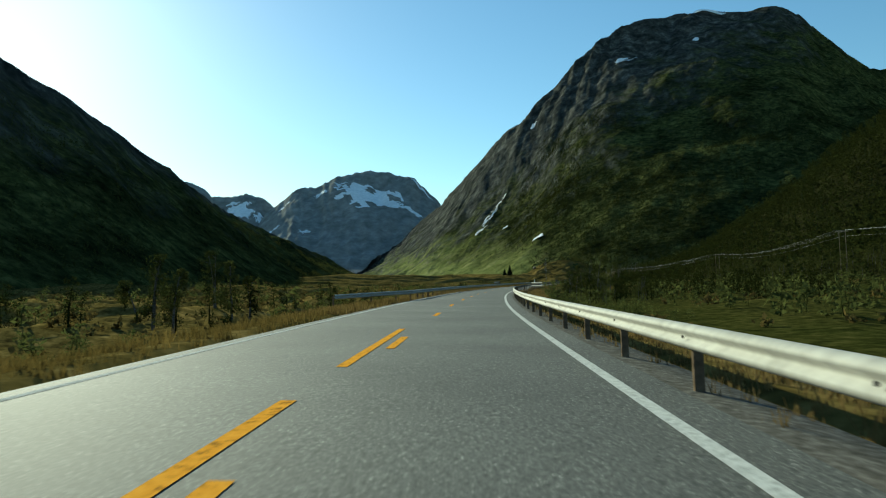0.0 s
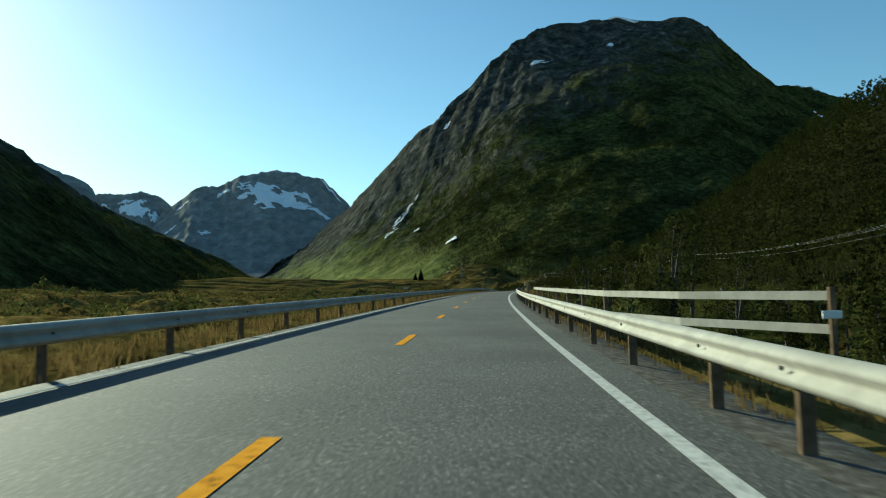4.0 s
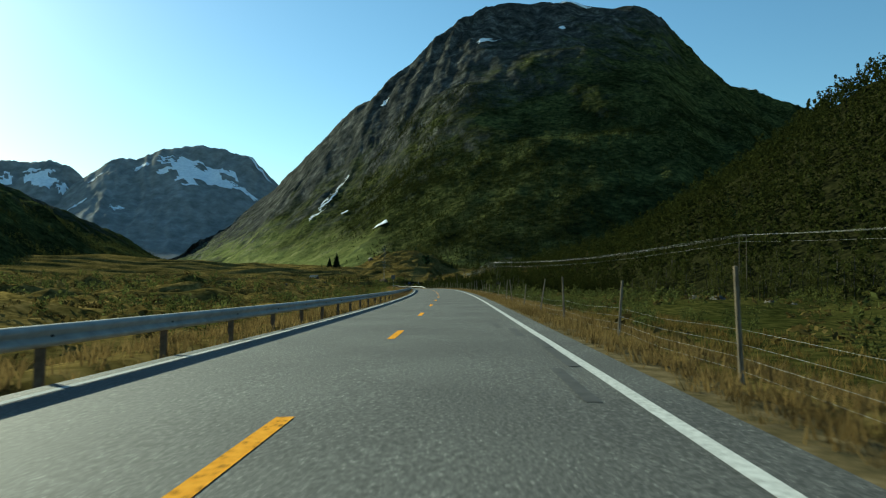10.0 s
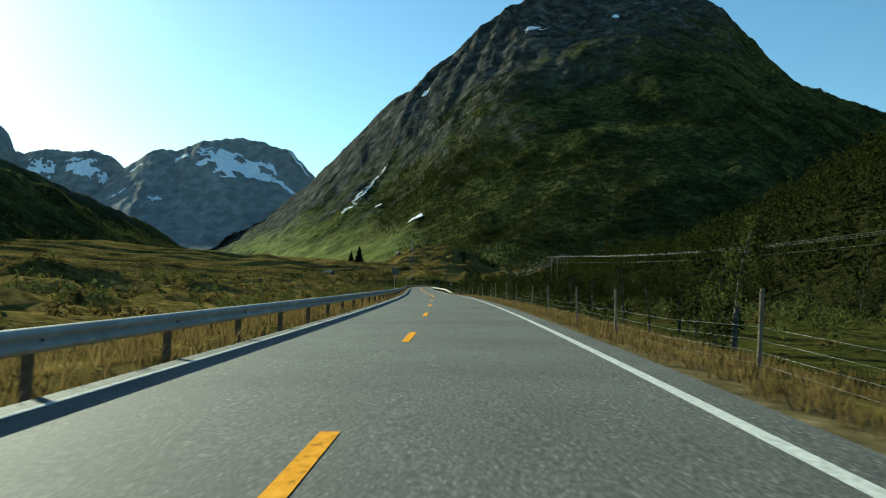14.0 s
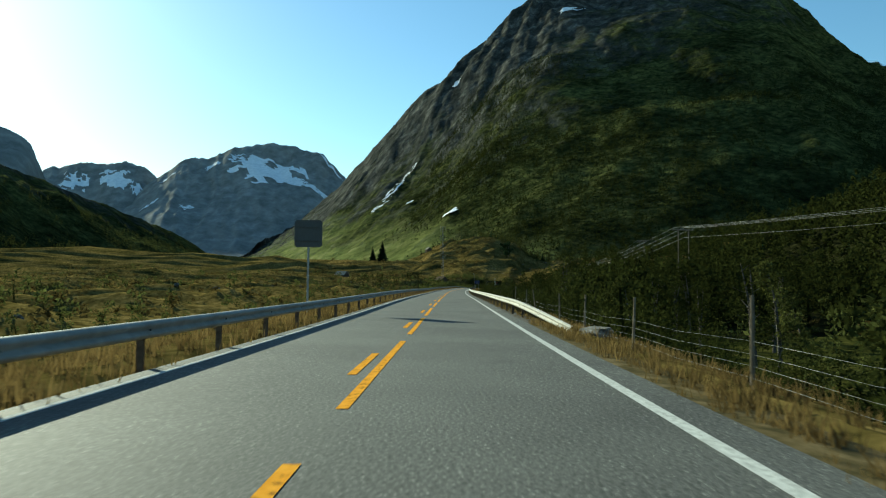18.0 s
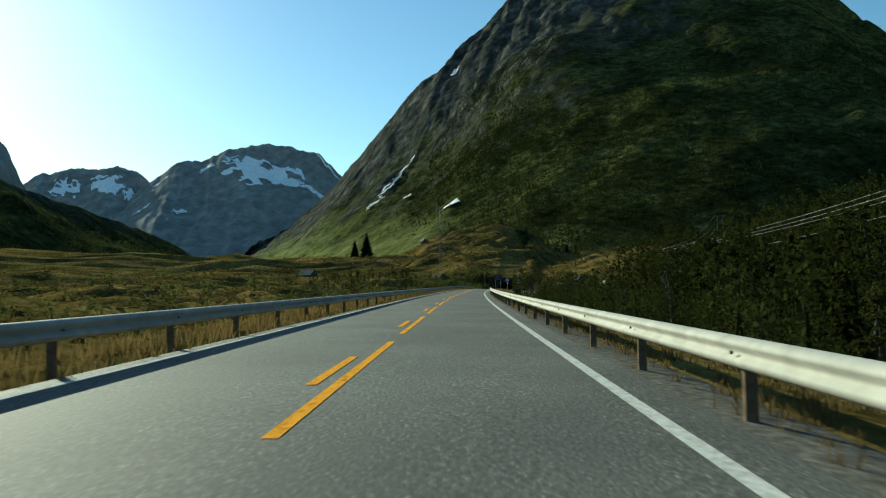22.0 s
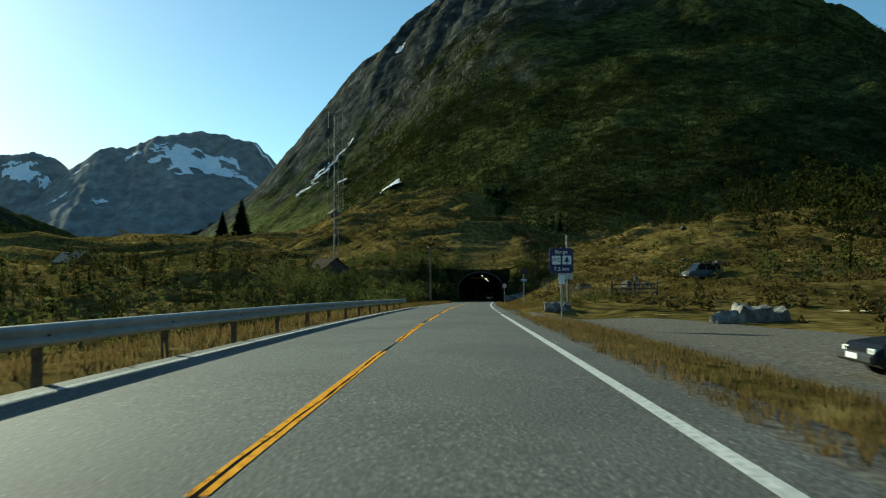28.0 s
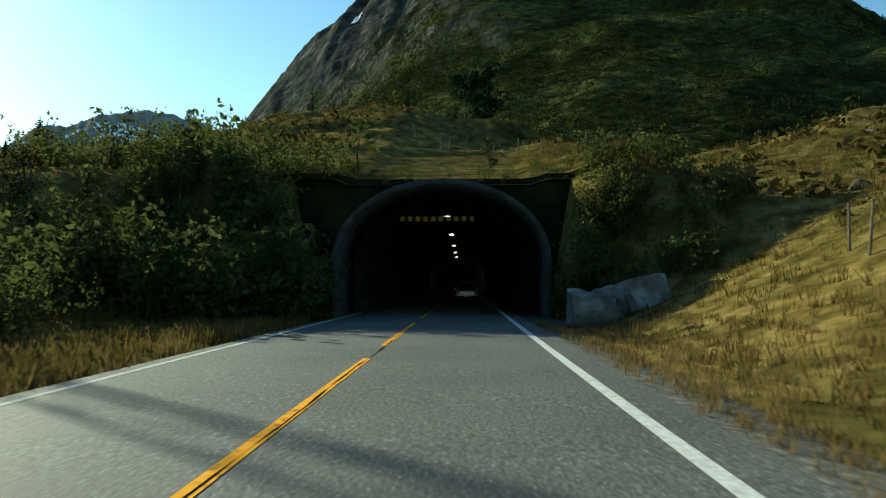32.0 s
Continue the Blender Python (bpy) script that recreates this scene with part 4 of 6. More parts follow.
def broadleaf(seed, tall, wide, leaves, size, low=0.15, stems=1):
    """Leaf points and stems of a birch, willow or bush."""
    r = np.random.default_rng(seed)
    centres, radii, woods = [], [], []
    for k in range(stems):
        lean = r.normal(size=2) * wide * 0.25
        pts = [np.array((lean[0] * q * q + r.normal() * 0.05, lean[1] * q * q + r.normal() * 0.05, tall * q - 0.15 * (q == 0))) for q in (0, 0.3, 0.6, 0.9)]
        woods.append(trunk_arrays(pts, [0.022 * tall + 0.02, 0.017 * tall + 0.01, 0.01 * tall, 0.004 * tall]))
        for j in range(7):
            h = low + (0.97 - low) * (j + r.uniform(0, 1)) / 7
            reach = wide * 0.5 * (1 - abs(h - 0.45) * 1.1) * r.uniform(0.5, 1.0)
            t = r.uniform(0, 2 * math.pi)
            base = np.array((lean[0] * h * h, lean[1] * h * h, tall * h * 0.9))
            tip = base + np.array((math.cos(t) * reach, math.sin(t) * reach, tall * 0.07))
            woods.append(trunk_arrays([base, tip], [0.008 * tall, 0.003 * tall], 4))
            centres += [tip, (base + tip) / 2]
            radii += [wide * r.uniform(0.12, 0.24), wide * r.uniform(0.12, 0.2)]
        centres.append(np.array((lean[0], lean[1], tall * 0.93)))
        radii.append(wide * 0.13)
    leaf = leaf_cloud(r, np.array(centres), np.array(radii), leaves, size)
    wv, wq, off = [], [], 0
    for v, q in woods:
        wv.append(v)
        wq.append(q + off)
        off += len(v)
    return leaf, np.concatenate(wv), np.concatenate(wq)


def conifer(seed, tall, wide, whorls=22, per=9):
    """A spruce: drooping sprays in whorls round a straight stem."""
    r = np.random.default_rng(seed)
    quads = []
    for k in range(whorls):
        h = 0.08 + 0.9 * k / (whorls - 1)
        reach = wide * 0.5 * (1 - h) ** 0.85 * r.uniform(0.8, 1.15) + 0.12
        for j in range(per):
            t = r.uniform(0, 2 * math.pi)
            c, s_ = math.cos(t), math.sin(t)
            ln = reach * r.uniform(0.7, 1.1)
            w = ln * 0.3 + 0.05
            z = tall * h
            quads += [(0.1 * c, 0.1 * s_, z), (ln * 0.6 * c - w * s_, ln * 0.6 * s_ + w * c, z - ln * 0.22), (ln * c, ln * s_, z - ln * 0.3), (ln * 0.6 * c + w * s_, ln * 0.6 * s_ - w * c, z - ln * 0.3)]
    wv, wq = trunk_arrays([np.array((0, 0, -0.3)), np.array((0, 0, tall * 0.6)), np.array((0, 0, tall))], [0.018 * tall, 0.01 * tall, 0.02], 6)
    return np.array(quads), wv, wq


def quads_of(n):
    return np.arange(4 * n).reshape(n, 4)


def tree_thing(name, made, leaf_mat, wood_mat, label, category, group=""):
    leaf, wv, wq = made
    th = empty(name, Matrix(), label, category, group)
    part("trunk", from_arrays("trunk", wv, wq, wood_mat), None, th)
    part("crown", from_arrays("crown", leaf, quads_of(len(leaf) // 4), leaf_mat, True), None, th)
    return th


def scatter(name, kinds, places, mat, label, category):
    """Many plants in one mesh: places are rows of x, y, z, scale, turn, kind."""
    lv = []
    for x, y, z, sc, turn, k in places:
        leaf = kinds[int(k)]
        c, s_ = math.cos(turn) * sc, math.sin(turn) * sc
        lv.append(np.stack([leaf[:, 0] * c - leaf[:, 1] * s_ + x, leaf[:, 0] * s_ + leaf[:, 1] * c + y, leaf[:, 2] * sc + z], 1))
    lv = np.concatenate(lv)
    ob = new(name, from_arrays(name, lv, quads_of(len(lv) // 4), mat, True))
    return tagged(ob, label, category, kind="stuff")


def with_stem(made, sides=4):
    """Leaves and a plain stem together, as quads without shared corners."""
    leaf, wv, wq = made
    return np.concatenate([leaf, wv[wq[:12]].reshape(-1, 3)])


def leaves_only(made):
    return made[0]


FAR_BIRCH = [leaves_only(broadleaf(100 + k, 8.5 + 1.5 * (k % 3), 3.6 + 0.5 * (k % 2), 66, 0.52, 0.06)) for k in range(6)]
FAR_PINE = [with_stem(conifer(150 + k, 9.5 + k, 3.6, 11, 5)) for k in range(3)]
BUSHES = [with_stem(broadleaf(200 + k, 2.2 + 0.4 * (k % 3), 2.4, 40, 0.31, 0.02, 2)) for k in range(5)]

rs = np.random.default_rng(11)


def shoulder_top(s, d):
    """The height of the shoulders beside the asphalt, far below ground elsewhere."""
    _, _, _, z0, bank = axis(s)
    return z0 + np.tan(np.radians(bank)) * np.clip(d, -5.5, 5.5) + np.interp(d, (-4.32, -4.3, -4.05, -3.8, 3.9, 4.3, 4.9, 5.2, 5.22), (-99, -0.3, -0.1, -0.02, -0.02, -0.05, -0.12, -0.3, -99))


def strew(n, s_range, d_range, keep, sizes, kinds):
    """Random places on the ground, thinned by keep(s, d, x, y)."""
    s, d = rs.uniform(*s_range, n), rs.uniform(*d_range, n)
    p = plan(s, d)
    ok = keep(s, d, p[:, 0], p[:, 1]) > rs.uniform(0, 1, n)
    s, d, p = s[ok], d[ok], p[ok]
    z = np.maximum(height(s, d), shoulder_top(s, d))
    m = len(s)
    return np.stack([p[:, 0], p[:, 1], z, rs.uniform(*sizes, m), rs.uniform(0, 6.28, m), rs.integers(0, kinds, m)], 1)


# woods on the hillside to the right of the road
hill = np.concatenate([
    strew(8600, (-100, 980), (92, 330), lambda s, d, x, y: 0.25 + 0.75 * smooth(98, 122, d) - 0.25 * smooth(0.3, 0.8, waves(x, y, 30, 4)), (0.8, 1.6), 6),
    strew(260, (-60, 130), (40, 90), lambda s, d, x, y: 0.5 * (waves(x, y, 18, 2) > 0.1), (0.35, 0.7), 6),
    strew(900, (760, 1000), (48, 130), lambda s, d, x, y: 0.8 * smooth(46, 66, d), (0.6, 1.15), 6),
])
scatter("hillside_wood", FAR_BIRCH, hill, LEAF_SHADED, "dense backlit birch wood on a steep hillside", "wood")
MID_BIRCH = [with_stem(broadleaf(130 + k, 6.5 + 1.2 * (k % 3), 3.8, 230, 0.26, 0.06, 2)) for k in range(5)]
scatter("roadside_wood", MID_BIRCH, np.concatenate([
    strew(600, (560, 760), (58, 110), lambda s, d, x, y: 0.85 * smooth(560, 600, s) * (1 - smooth(725, 760, s)), (0.6, 1.25), 5),
    strew(170, (775, 865), (40, 80), lambda s, d, x, y: 0.8 * smooth(38, 50, d), (0.6, 1.2), 5),
    strew(800, (545, 690), (18, 60), lambda s, d, x, y: 0.9 * smooth(545, 580, s), (0.55, 1.1), 5),
    strew(500, (690, 775), (16, 60), lambda s, d, x, y: 0.75 * (1 - smooth(745, 775, s)), (0.25, 0.55), 5),
    strew(120, (100, 165), (14, 50), lambda s, d, x, y: 0.8 * (waves(x, y, 18, 2) > 0.0), (0.4, 0.75), 5),
    strew(120, (840, 905), (-75, -30), lambda s, d, x, y: 0.9 + 0 * s, (0.3, 0.6), 5),
    strew(200, (60, 200), (-70, -22), lambda s, d, x, y: 0.5 * (waves(x, y, 18, 4) > 0.0), (0.35, 0.7), 5)]),
    LEAF_SHADED, "dense young birch wood below the road", "wood")
margin = strew(420, (150, 560), (90, 110), lambda s, d, x, y: 0.8 + 0 * s, (0.7, 1.2), 2)
STEMS = [(lambda v_, q_: v_[q_].reshape(-1, 3))(*trunk_arrays([np.array((0, 0, -0.4)), np.array((0.1, 0.1, 3.0)), np.array((lean_, 0.2, 6.5))], [0.15, 0.11, 0.05])) for lean_ in (0.3, -0.4)]
scatter("margin_stems", STEMS, margin, BIRCH_BARK, "pale birch stems along the edge of the wood", "wood")
margin[:, 5] = rs.integers(0, 5, len(margin))
scatter("margin_crowns", MID_BIRCH, margin, LEAF_LIT, "leafy birch crowns along the edge of the wood", "wood")
scatter("crest_wood", FAR_BIRCH, np.concatenate([
    strew(1500, (1030, 1190), (-25, 200), lambda s, d, x, y: smooth(1030, 1075, s + 25 * waves(x, y, 14, 3)) * (0.35 + 0.6 * (waves(x, y, 22, 6) > -0.1)), (0.45, 1.0), 6),
    strew(260, (900, 1030), (60, 170), lambda s, d, x, y: 0.8 * smooth(60, 90, d), (0.5, 1.0), 6)]), LEAF_LIT, "open birch wood along the crest of the pasture", "wood")
scatter("crest_pines", FAR_PINE, strew(90, (1025, 1160), (-40, 170), lambda s, d, x, y: 0.8 + 0 * s, (0.5, 1.0), 3), NEEDLE, "scattered small conifers on the hill crest", "wood")
scatter("hillside_pines", FAR_PINE, strew(420, (-100, 960), (110, 330), lambda s, d, x, y: 0.7 + 0 * s, (0.7, 1.3), 3), NEEDLE, "dark conifers scattered through the birch wood", "wood")


# woods on the mountain's lower side
def on_side(P, n, u_range, v_range, sizes, kinds, keep=None):
    nu, nv = P.shape[:2]
    u, v = rs.uniform(*u_range, n) * (nu - 1), rs.uniform(*v_range, n) * (nv - 1)
    i, j = u.astype(int).clip(0, nu - 2), v.astype(int).clip(0, nv - 2)
    p = P[i, j] + (P[i + 1, j] - P[i, j]) * (u - i)[:, None] + (P[i, j + 1] - P[i, j]) * (v - j)[:, None]
    if keep is not None:
        ok = keep(p[:, 0], p[:, 1], p[:, 2]) > rs.uniform(0, 1, n)
        p = p[ok]
    m = len(p)
    return np.concatenate([p, rs.uniform(*sizes, m)[:, None], rs.uniform(0, 6.28, m)[:, None], rs.integers(0, kinds, m)[:, None]], 1)


SMALL = [leaf[rs.permutation(len(leaf) // 4)[:11, None] * 4 + np.arange(4)].reshape(-1, 3) for leaf in (broadleaf(300 + k, 9.0, 5.0, 20, 1.3, 0.05)[0] for k in range(4))]
scatter("mountain_wood", SMALL, on_side(MAIN, 80000, (0.5, 0.95), (0.35, 0.99), (0.4, 1.05), 4,
        lambda x, y, z: smooth(1, -0.2, (z - 60) / 520 + 0.6 * waves(x, y, 70, 3)) * smooth(90, 300, x + 0.35 * z + 40 * waves(x, y, 50, 1))), LEAF_SHADED, "birch wood thinning out up a mountain side", "wood")
# the lit leaf tone brightens this slope in place of haze
scatter("slope_scrub", SMALL, np.concatenate([on_side(LEFT, 12000, (0.02, 0.98), (0.35, 0.99), (0.35, 0.8), 4, lambda x, y, z: 0.45 + 0.5 * (waves(x, y, 60, 2) > 0))]), LEAF_LIT, "green scrub over the opposite mountain side", "scrub")

# valley floor and the tunnel hill
valley = np.concatenate([
    strew(5200, (-60, 930), (-230, -36), lambda s, d, x, y: (1 - 0.75 * smooth(740, 790, s) * smooth(-75, -60, d)) * (0.3 + 0.6 * (waves(x, y, 26, 5) > -0.1)) * (1 - 0.5 * smooth(560, 640, s) * smooth(-18, -60, d)), (0.4, 1.25), 5),
    strew(260, (850, 930), (-75, -32), lambda s, d, x, y: 0.9 + 0 * s, (0.4, 0.9), 5),
    strew(420, (775, 900), (26, 75), lambda s, d, x, y: 0.7 * (waves(x, y, 11, 3) > -0.1), (0.35, 1.0), 5),
    strew(2600, (905, 1300), (-160, 190), lambda s, d, x, y: 0.45 * (np.abs(d) > 3) * (waves(x, y, 24, 9) > 0.15), (0.4, 1.2), 5),
    strew(2600, (-60, 575), (24, 98), lambda s, d, x, y: (0.3 + 0.65 * (waves(x, y, 15, 6) > 0.0)) * smooth(9, 22, d) * (1 - 0.75 * smooth(215, 260, s) * (1 - smooth(440, 500, s)) * (1 - smooth(70, 95, d))), (0.4, 1.2), 5),
])
scatter("valley_scrub", BUSHES, valley, LEAF_GREY, "grey-green willow and birch scrub on the valley floor", "scrub")

MID_BUSHES = [with_stem(broadleaf(215 + k, 2.0 + 0.4 * (k % 3), 2.3, 120, 0.17, 0.02, 2)) for k in range(5)]
scatter("meadow_bushes", MID_BUSHES, strew(900, (-60, 850), (-38, -13), lambda s, d, x, y: 0.15 + 0.55 * (waves(x, y, 16, 5) > 0.05) * (1 - 0.7 * smooth(740, 790, s)), (0.35, 1.1), 5), LEAF_GREY, "loose willow bushes in the rough valley meadow", "bushes")
NEAR_BUSHES = [with_stem(broadleaf(230 + k, 1.9 + 0.4 * (k % 3), 2.2, 190, 0.125, 0.02, 3)) for k in range(5)]
scatter("roadside_bushes", NEAR_BUSHES, np.concatenate([
    strew(620, (845, 925), (-32, -8.5), lambda s, d, x, y: 0.9 * smooth(840, 856, s), (0.5, 1.25), 5),
    strew(40, (907.5, 910), (-8.5, -4.6), lambda s, d, x, y: 0.9 + 0 * s, (0.8, 1.4), 5),
    strew(40, (908, 911), (6.3, 9), lambda s, d, x, y: 0.9 + 0 * s, (0.5, 0.9), 5),
    strew(70, (911.5, 920), (-14, -5), lambda s, d, x, y: 0.9 + 0 * s, (0.4, 0.8), 5),
    strew(100, (911.5, 920), (-5, 9.5), lambda s, d, x, y: 0.9 + 0 * s, (0.15, 0.35), 5),
    strew(90, (903, 913), (-13, -6.5), lambda s, d, x, y: 0.9 + 0 * s, (0.8, 1.5), 5),
    strew(44, (905.5, 909.6), (-6.4, -4.5), lambda s, d, x, y: 0.9 + 0 * s, (0.8, 1.4), 5),
    strew(20, (908, 911), (5.6, 6.4), lambda s, d, x, y: 0.9 + 0 * s, (0.5, 0.9), 5),
    strew(34, (822.5, 829), (7.6, 13), lambda s, d, x, y: 0.9 + 0 * s, (0.2, 0.45), 5),
    strew(60, (906, 913), (7.2, 13), lambda s, d, x, y: 0.9 + 0 * s, (0.4, 0.8), 5),
    strew(160, (60, 220), (7.5, 20), lambda s, d, x, y: 0.6 + 0 * s, (0.4, 1.0), 5),
    strew(160, (240, 545), (7.5, 20), lambda s, d, x, y: 0.4 + 0.5 * (s > 440), (0.4, 0.9), 5),
    strew(120, (346, 392), (7.2, 18), lambda s, d, x, y: 0.9 + 0 * s, (0.35, 0.8), 5),
    strew(320, (40, 830), (-16, -7.5), lambda s, d, x, y: 0.5 + 0.4 * waves(x, y, 12, 2), (0.4, 0.9), 5)]),
    LEAF_GREY, "leafy willow bushes close to the road", "bushes")
FINE_BUSHES = [with_stem(broadleaf(245 + k, 2.1 + 0.4 * (k % 3), 2.2, 330, 0.085, 0.02, 3)) for k in range(5)]
# bushes in the dark leaf tone: the hillside's shade is in their colour
scatter("thicket", FINE_BUSHES, np.concatenate([
    strew(470, (545, 750), (6.8, 20), lambda s, d, x, y: 0.9 - 0.75 * (s > 668) * (d < 13), (0.5, 1.2), 5),
    strew(300, (446, 545), (6.4, 16), lambda s, d, x, y: 0.8 + 0 * s, (0.5, 1.1), 5)]),
    LEAF_SHADED, "leafy thicket of birch along the foot of the wood, coloured as in shade", "bushes")

# low heath and tussocks over the valley floor and the tunnel hill
LOW = [broadleaf(260 + k, 0.9, 1.8, 18, 0.34, 0.0, 2)[0] * np.array((1, 1, 0.8)) for k in range(5)]
scatter("valley_heath", LOW, np.concatenate([
    strew(15000, (-60, 940), (-240, -12), lambda s, d, x, y: 0.25 + 0.7 * (waves(x, y, 9, 3) > -0.1), (0.5, 1.6), 5),
    strew(14000, (905, 1160), (-130, 150), lambda s, d, x, y: 0.8 * (np.abs(d) > 7) * (waves(x, y, 7, 5) > 0.05), (0.5, 1.3), 5),
    strew(4500, (-40, 760), (9, 100), lambda s, d, x, y: 0.5 * (waves(x, y, 9, 1) > 0), (0.5, 1.3), 5),
    strew(6500, (760, 905), (10, 100), lambda s, d, x, y: (0.15 + 0.6 * (waves(x, y, 6, 1) > 0.0) + 0.3 * smooth(30, 60, d)) * smooth(17, 19, d + 12 * smooth(812, 828, s)), (0.3, 1.0), 5)]),
    HEATH, "brown-green heath and tussocks over rough ground", "heath")

# single trees beside the road
KINDS = [tree_thing("birch_tree", broadleaf(400 + k, 5.5 + 1.2 * k, 3.2 + 0.5 * k, 1300, 0.14, 0.12, 1 + k % 2), LEAF_SHADED if k % 2 else LEAF_LIT, BIRCH_BARK,
                    "young birch with loose grey-green leaves", "tree", "birches along the road") for k in range(4)]
rt = np.random.default_rng(21)
spots = [(s, d, 0.42 + 0.02 * (d - 9)) for s, d in zip(rt.uniform(545, 690, 60), rt.uniform(9, 26, 60))]
spots += [(s, d, 0.45) for s, d in zip(rt.uniform(690, 760, 26), rt.uniform(8, 26, 26))]
spots += [(s, d, 0.8) for s, d in zip(rt.uniform(398, 545, 22), rt.uniform(9, 26, 22))]
spots += [(s, d, 0.5) for s, d in zip(rt.uniform(112, 152, 22), rt.uniform(9.5, 24, 22))]
spots += [(250, 16, 1.3), (262, 18, 0.9), (266, 12, 0.7), (192, 17, 1.25), (196, 20, 1.1), (186, 22, 1.0), (300, 40, 0.9), (167, 11, 0.85), (172, 13.5, 1.1), (176, 10.5, 0.75), (181, 12, 1.0), (187, 10.5, 0.75), (178, 17, 1.2), (163, 15, 0.9)]
spots += [(s, d, 0.8) for s, d in zip(rt.uniform(845, 912, 34), rt.uniform(-34, -10, 34))]
spots = [(s, d, 0.42 if s > 840 and d < 0 else q) for s, d, q in spots]
spots += [(60 + 6 * k, -26 - 5 * (k % 3), 1.0) for k in range(6)]
spots += [(921, 3, 0.3), (924, 12, 0.35), (935, -20, 0.5), (908, -16, 0.5)]
for n, (s, d, q) in enumerate(spots):
    src = KINDS[n % 4]
    c = copy_thing(src, Matrix.Translation(spot(s, d, -0.05)) @ pose(0, 0, 0, 0, 0, float(rt.uniform(0, 360))) @ Matrix.Scale(1.0, 4))
    c.scale = (q * rt.uniform(0.8, 1.2),) * 3
for n, src in enumerate(KINDS):
    src.matrix_world = Matrix.Translation(spot(560 + 9 * n, 12 + n, -0.05))


def place_spruce(seed, x, y, tall, wide, label):
    s, d = station(x, y)
    made = conifer(seed, tall, wide, 44, 30)
    th = tree_thing("spruce_tree", made, NEEDLE, BARK, label, "tree", "spruces on the hill")
    th.matrix_world = Matrix.Translation((x, y, float(height(s, d)) - 0.3))
    return th


place_spruce(1, 64, 1050, 45.5 - float(height(*station(64, 1050))), 12.5, "tall dark spruce standing alone on the hill")
place_spruce(2, 56.5, 1051, 40.0 - float(height(*station(56.5, 1051))), 7.5, "smaller dark spruce beside a taller one")
s4, d4 = station(152, 975)
tree_thing("pine_tree", broadleaf(704, 10.5, 9.5, 3600, 0.34, 0.12, 2), NEEDLE, BARK, "broad round-crowned dark pine on the hill pasture", "tree").matrix_world = Matrix.Translation((152, 975, float(height(s4, d4)) - 0.3))
place_spruce(5, 150, 1050, 9, 4.5, "slim dark spruce on the hill pasture")
place_spruce(6, 138, 1062, 8, 4.0, "slim dark spruce on the hill pasture")
place_spruce(7, 188, 1030, 9, 4.5, "dark spruce at the edge of the pasture")


# ---- grass ----
def tuft(seed, blades, tall, spread_):
    r = np.random.default_rng(seed)
    out = []
    for _ in range(blades):
        x, y = r.normal(size=2) * spread_
        t = r.uniform(0, 6.28)
        h = tall * r.uniform(0.5, 1.2)
        lx, ly = r.normal(size=2) * 0.28 * h
        w = 0.015 * r.uniform(0.8, 1.6)
        c, s_ = math.cos(t) * w, math.sin(t) * w
        out += [(x - c, y - s_, -0.05), (x + c, y + s_, -0.05), (x + lx + c * 0.3, y + ly + s_ * 0.3, h), (x + lx - c * 0.3, y + ly - s_ * 0.3, h * 0.98)]
    return np.array(out)


TUFTS = [tuft(500 + k, 12, 0.3, 0.16) for k in range(6)]
edge = np.concatenate([
    strew(16500, (-10, 742), (4.25, 8.2), lambda s, d, x, y: 0.9 * (1 - smooth(6.5, 8.2, d) * 0.5) * (1 - 0.6 * smooth(5.1, 4.5, d) * ((s < 228) | (s > 522))) * (1 - 0.6 * smooth(552, 575, s) * (1 - smooth(730, 745, s))) * (1 - 0.45 * (1 - smooth(215, 230, s))) * (1 - smooth(807, 812, s) * (1 - smooth(820, 828, s))), (0.35, 0.95), 6),
    strew(7000, (742, 905), (4.1, 8.2), lambda s, d, x, y: 0.95 * (1 - smooth(808, 812, s) * (1 - smooth(820, 828, s))) * (1 - smooth(6.8, 7.6, d) * (s < 826)), (0.2, 0.6), 6),
    strew(9000, (222, 905), (3.98, 5.3), lambda s, d, x, y: (1.0 - 0.75 * (s > 525) * (s < 742)) * (0.35 + 0.65 * smooth(4.0, 4.5, d)) * (1 - smooth(803, 807, s) * (1 - smooth(818, 826, s))), (0.2, 0.55), 6),
    strew(11000, (30, 905), (-7.5, -3.95), lambda s, d, x, y: 0.85 + 0 * s, (0.5, 1.2), 6),
])
scatter("verge_grass", TUFTS, edge, DRY_GRASS, "tall dry straw-coloured grass along the verges", "grass")
scatter("meadow_grass", TUFTS, np.concatenate([
    strew(9000, (826, 935), (5.5, 30), lambda s, d, x, y: 0.9 + 0 * s, (0.4, 1.0), 6),
    strew(5000, (838, 912), (-14, -4.3), lambda s, d, x, y: 0.9 + 0 * s, (0.6, 1.4), 6),
    strew(5000, (-10, 60), (-22, -4.3), lambda s, d, x, y: 0.9 + 0 * s, (0.45, 1.05), 6),
    strew(3500, (200, 420), (8, 20), lambda s, d, x, y: 0.9 + 0 * s, (0.8, 1.6), 6),
    strew(8000, (905, 1062), (-70, 105), lambda s, d, x, y: 0.9 * (np.abs(d) > 7) * (waves(x, y, 4, 7) > -0.1), (1.0, 2.2), 6),
]), GREEN_GRASS, "uncut green and yellow meadow grass", "grass")


# ---- tunnel ----
ARCH_W, ARCH_SPRING, ARCH_TOP, ARCH_MID = 4.4, 2.4, 5.6, 0.55


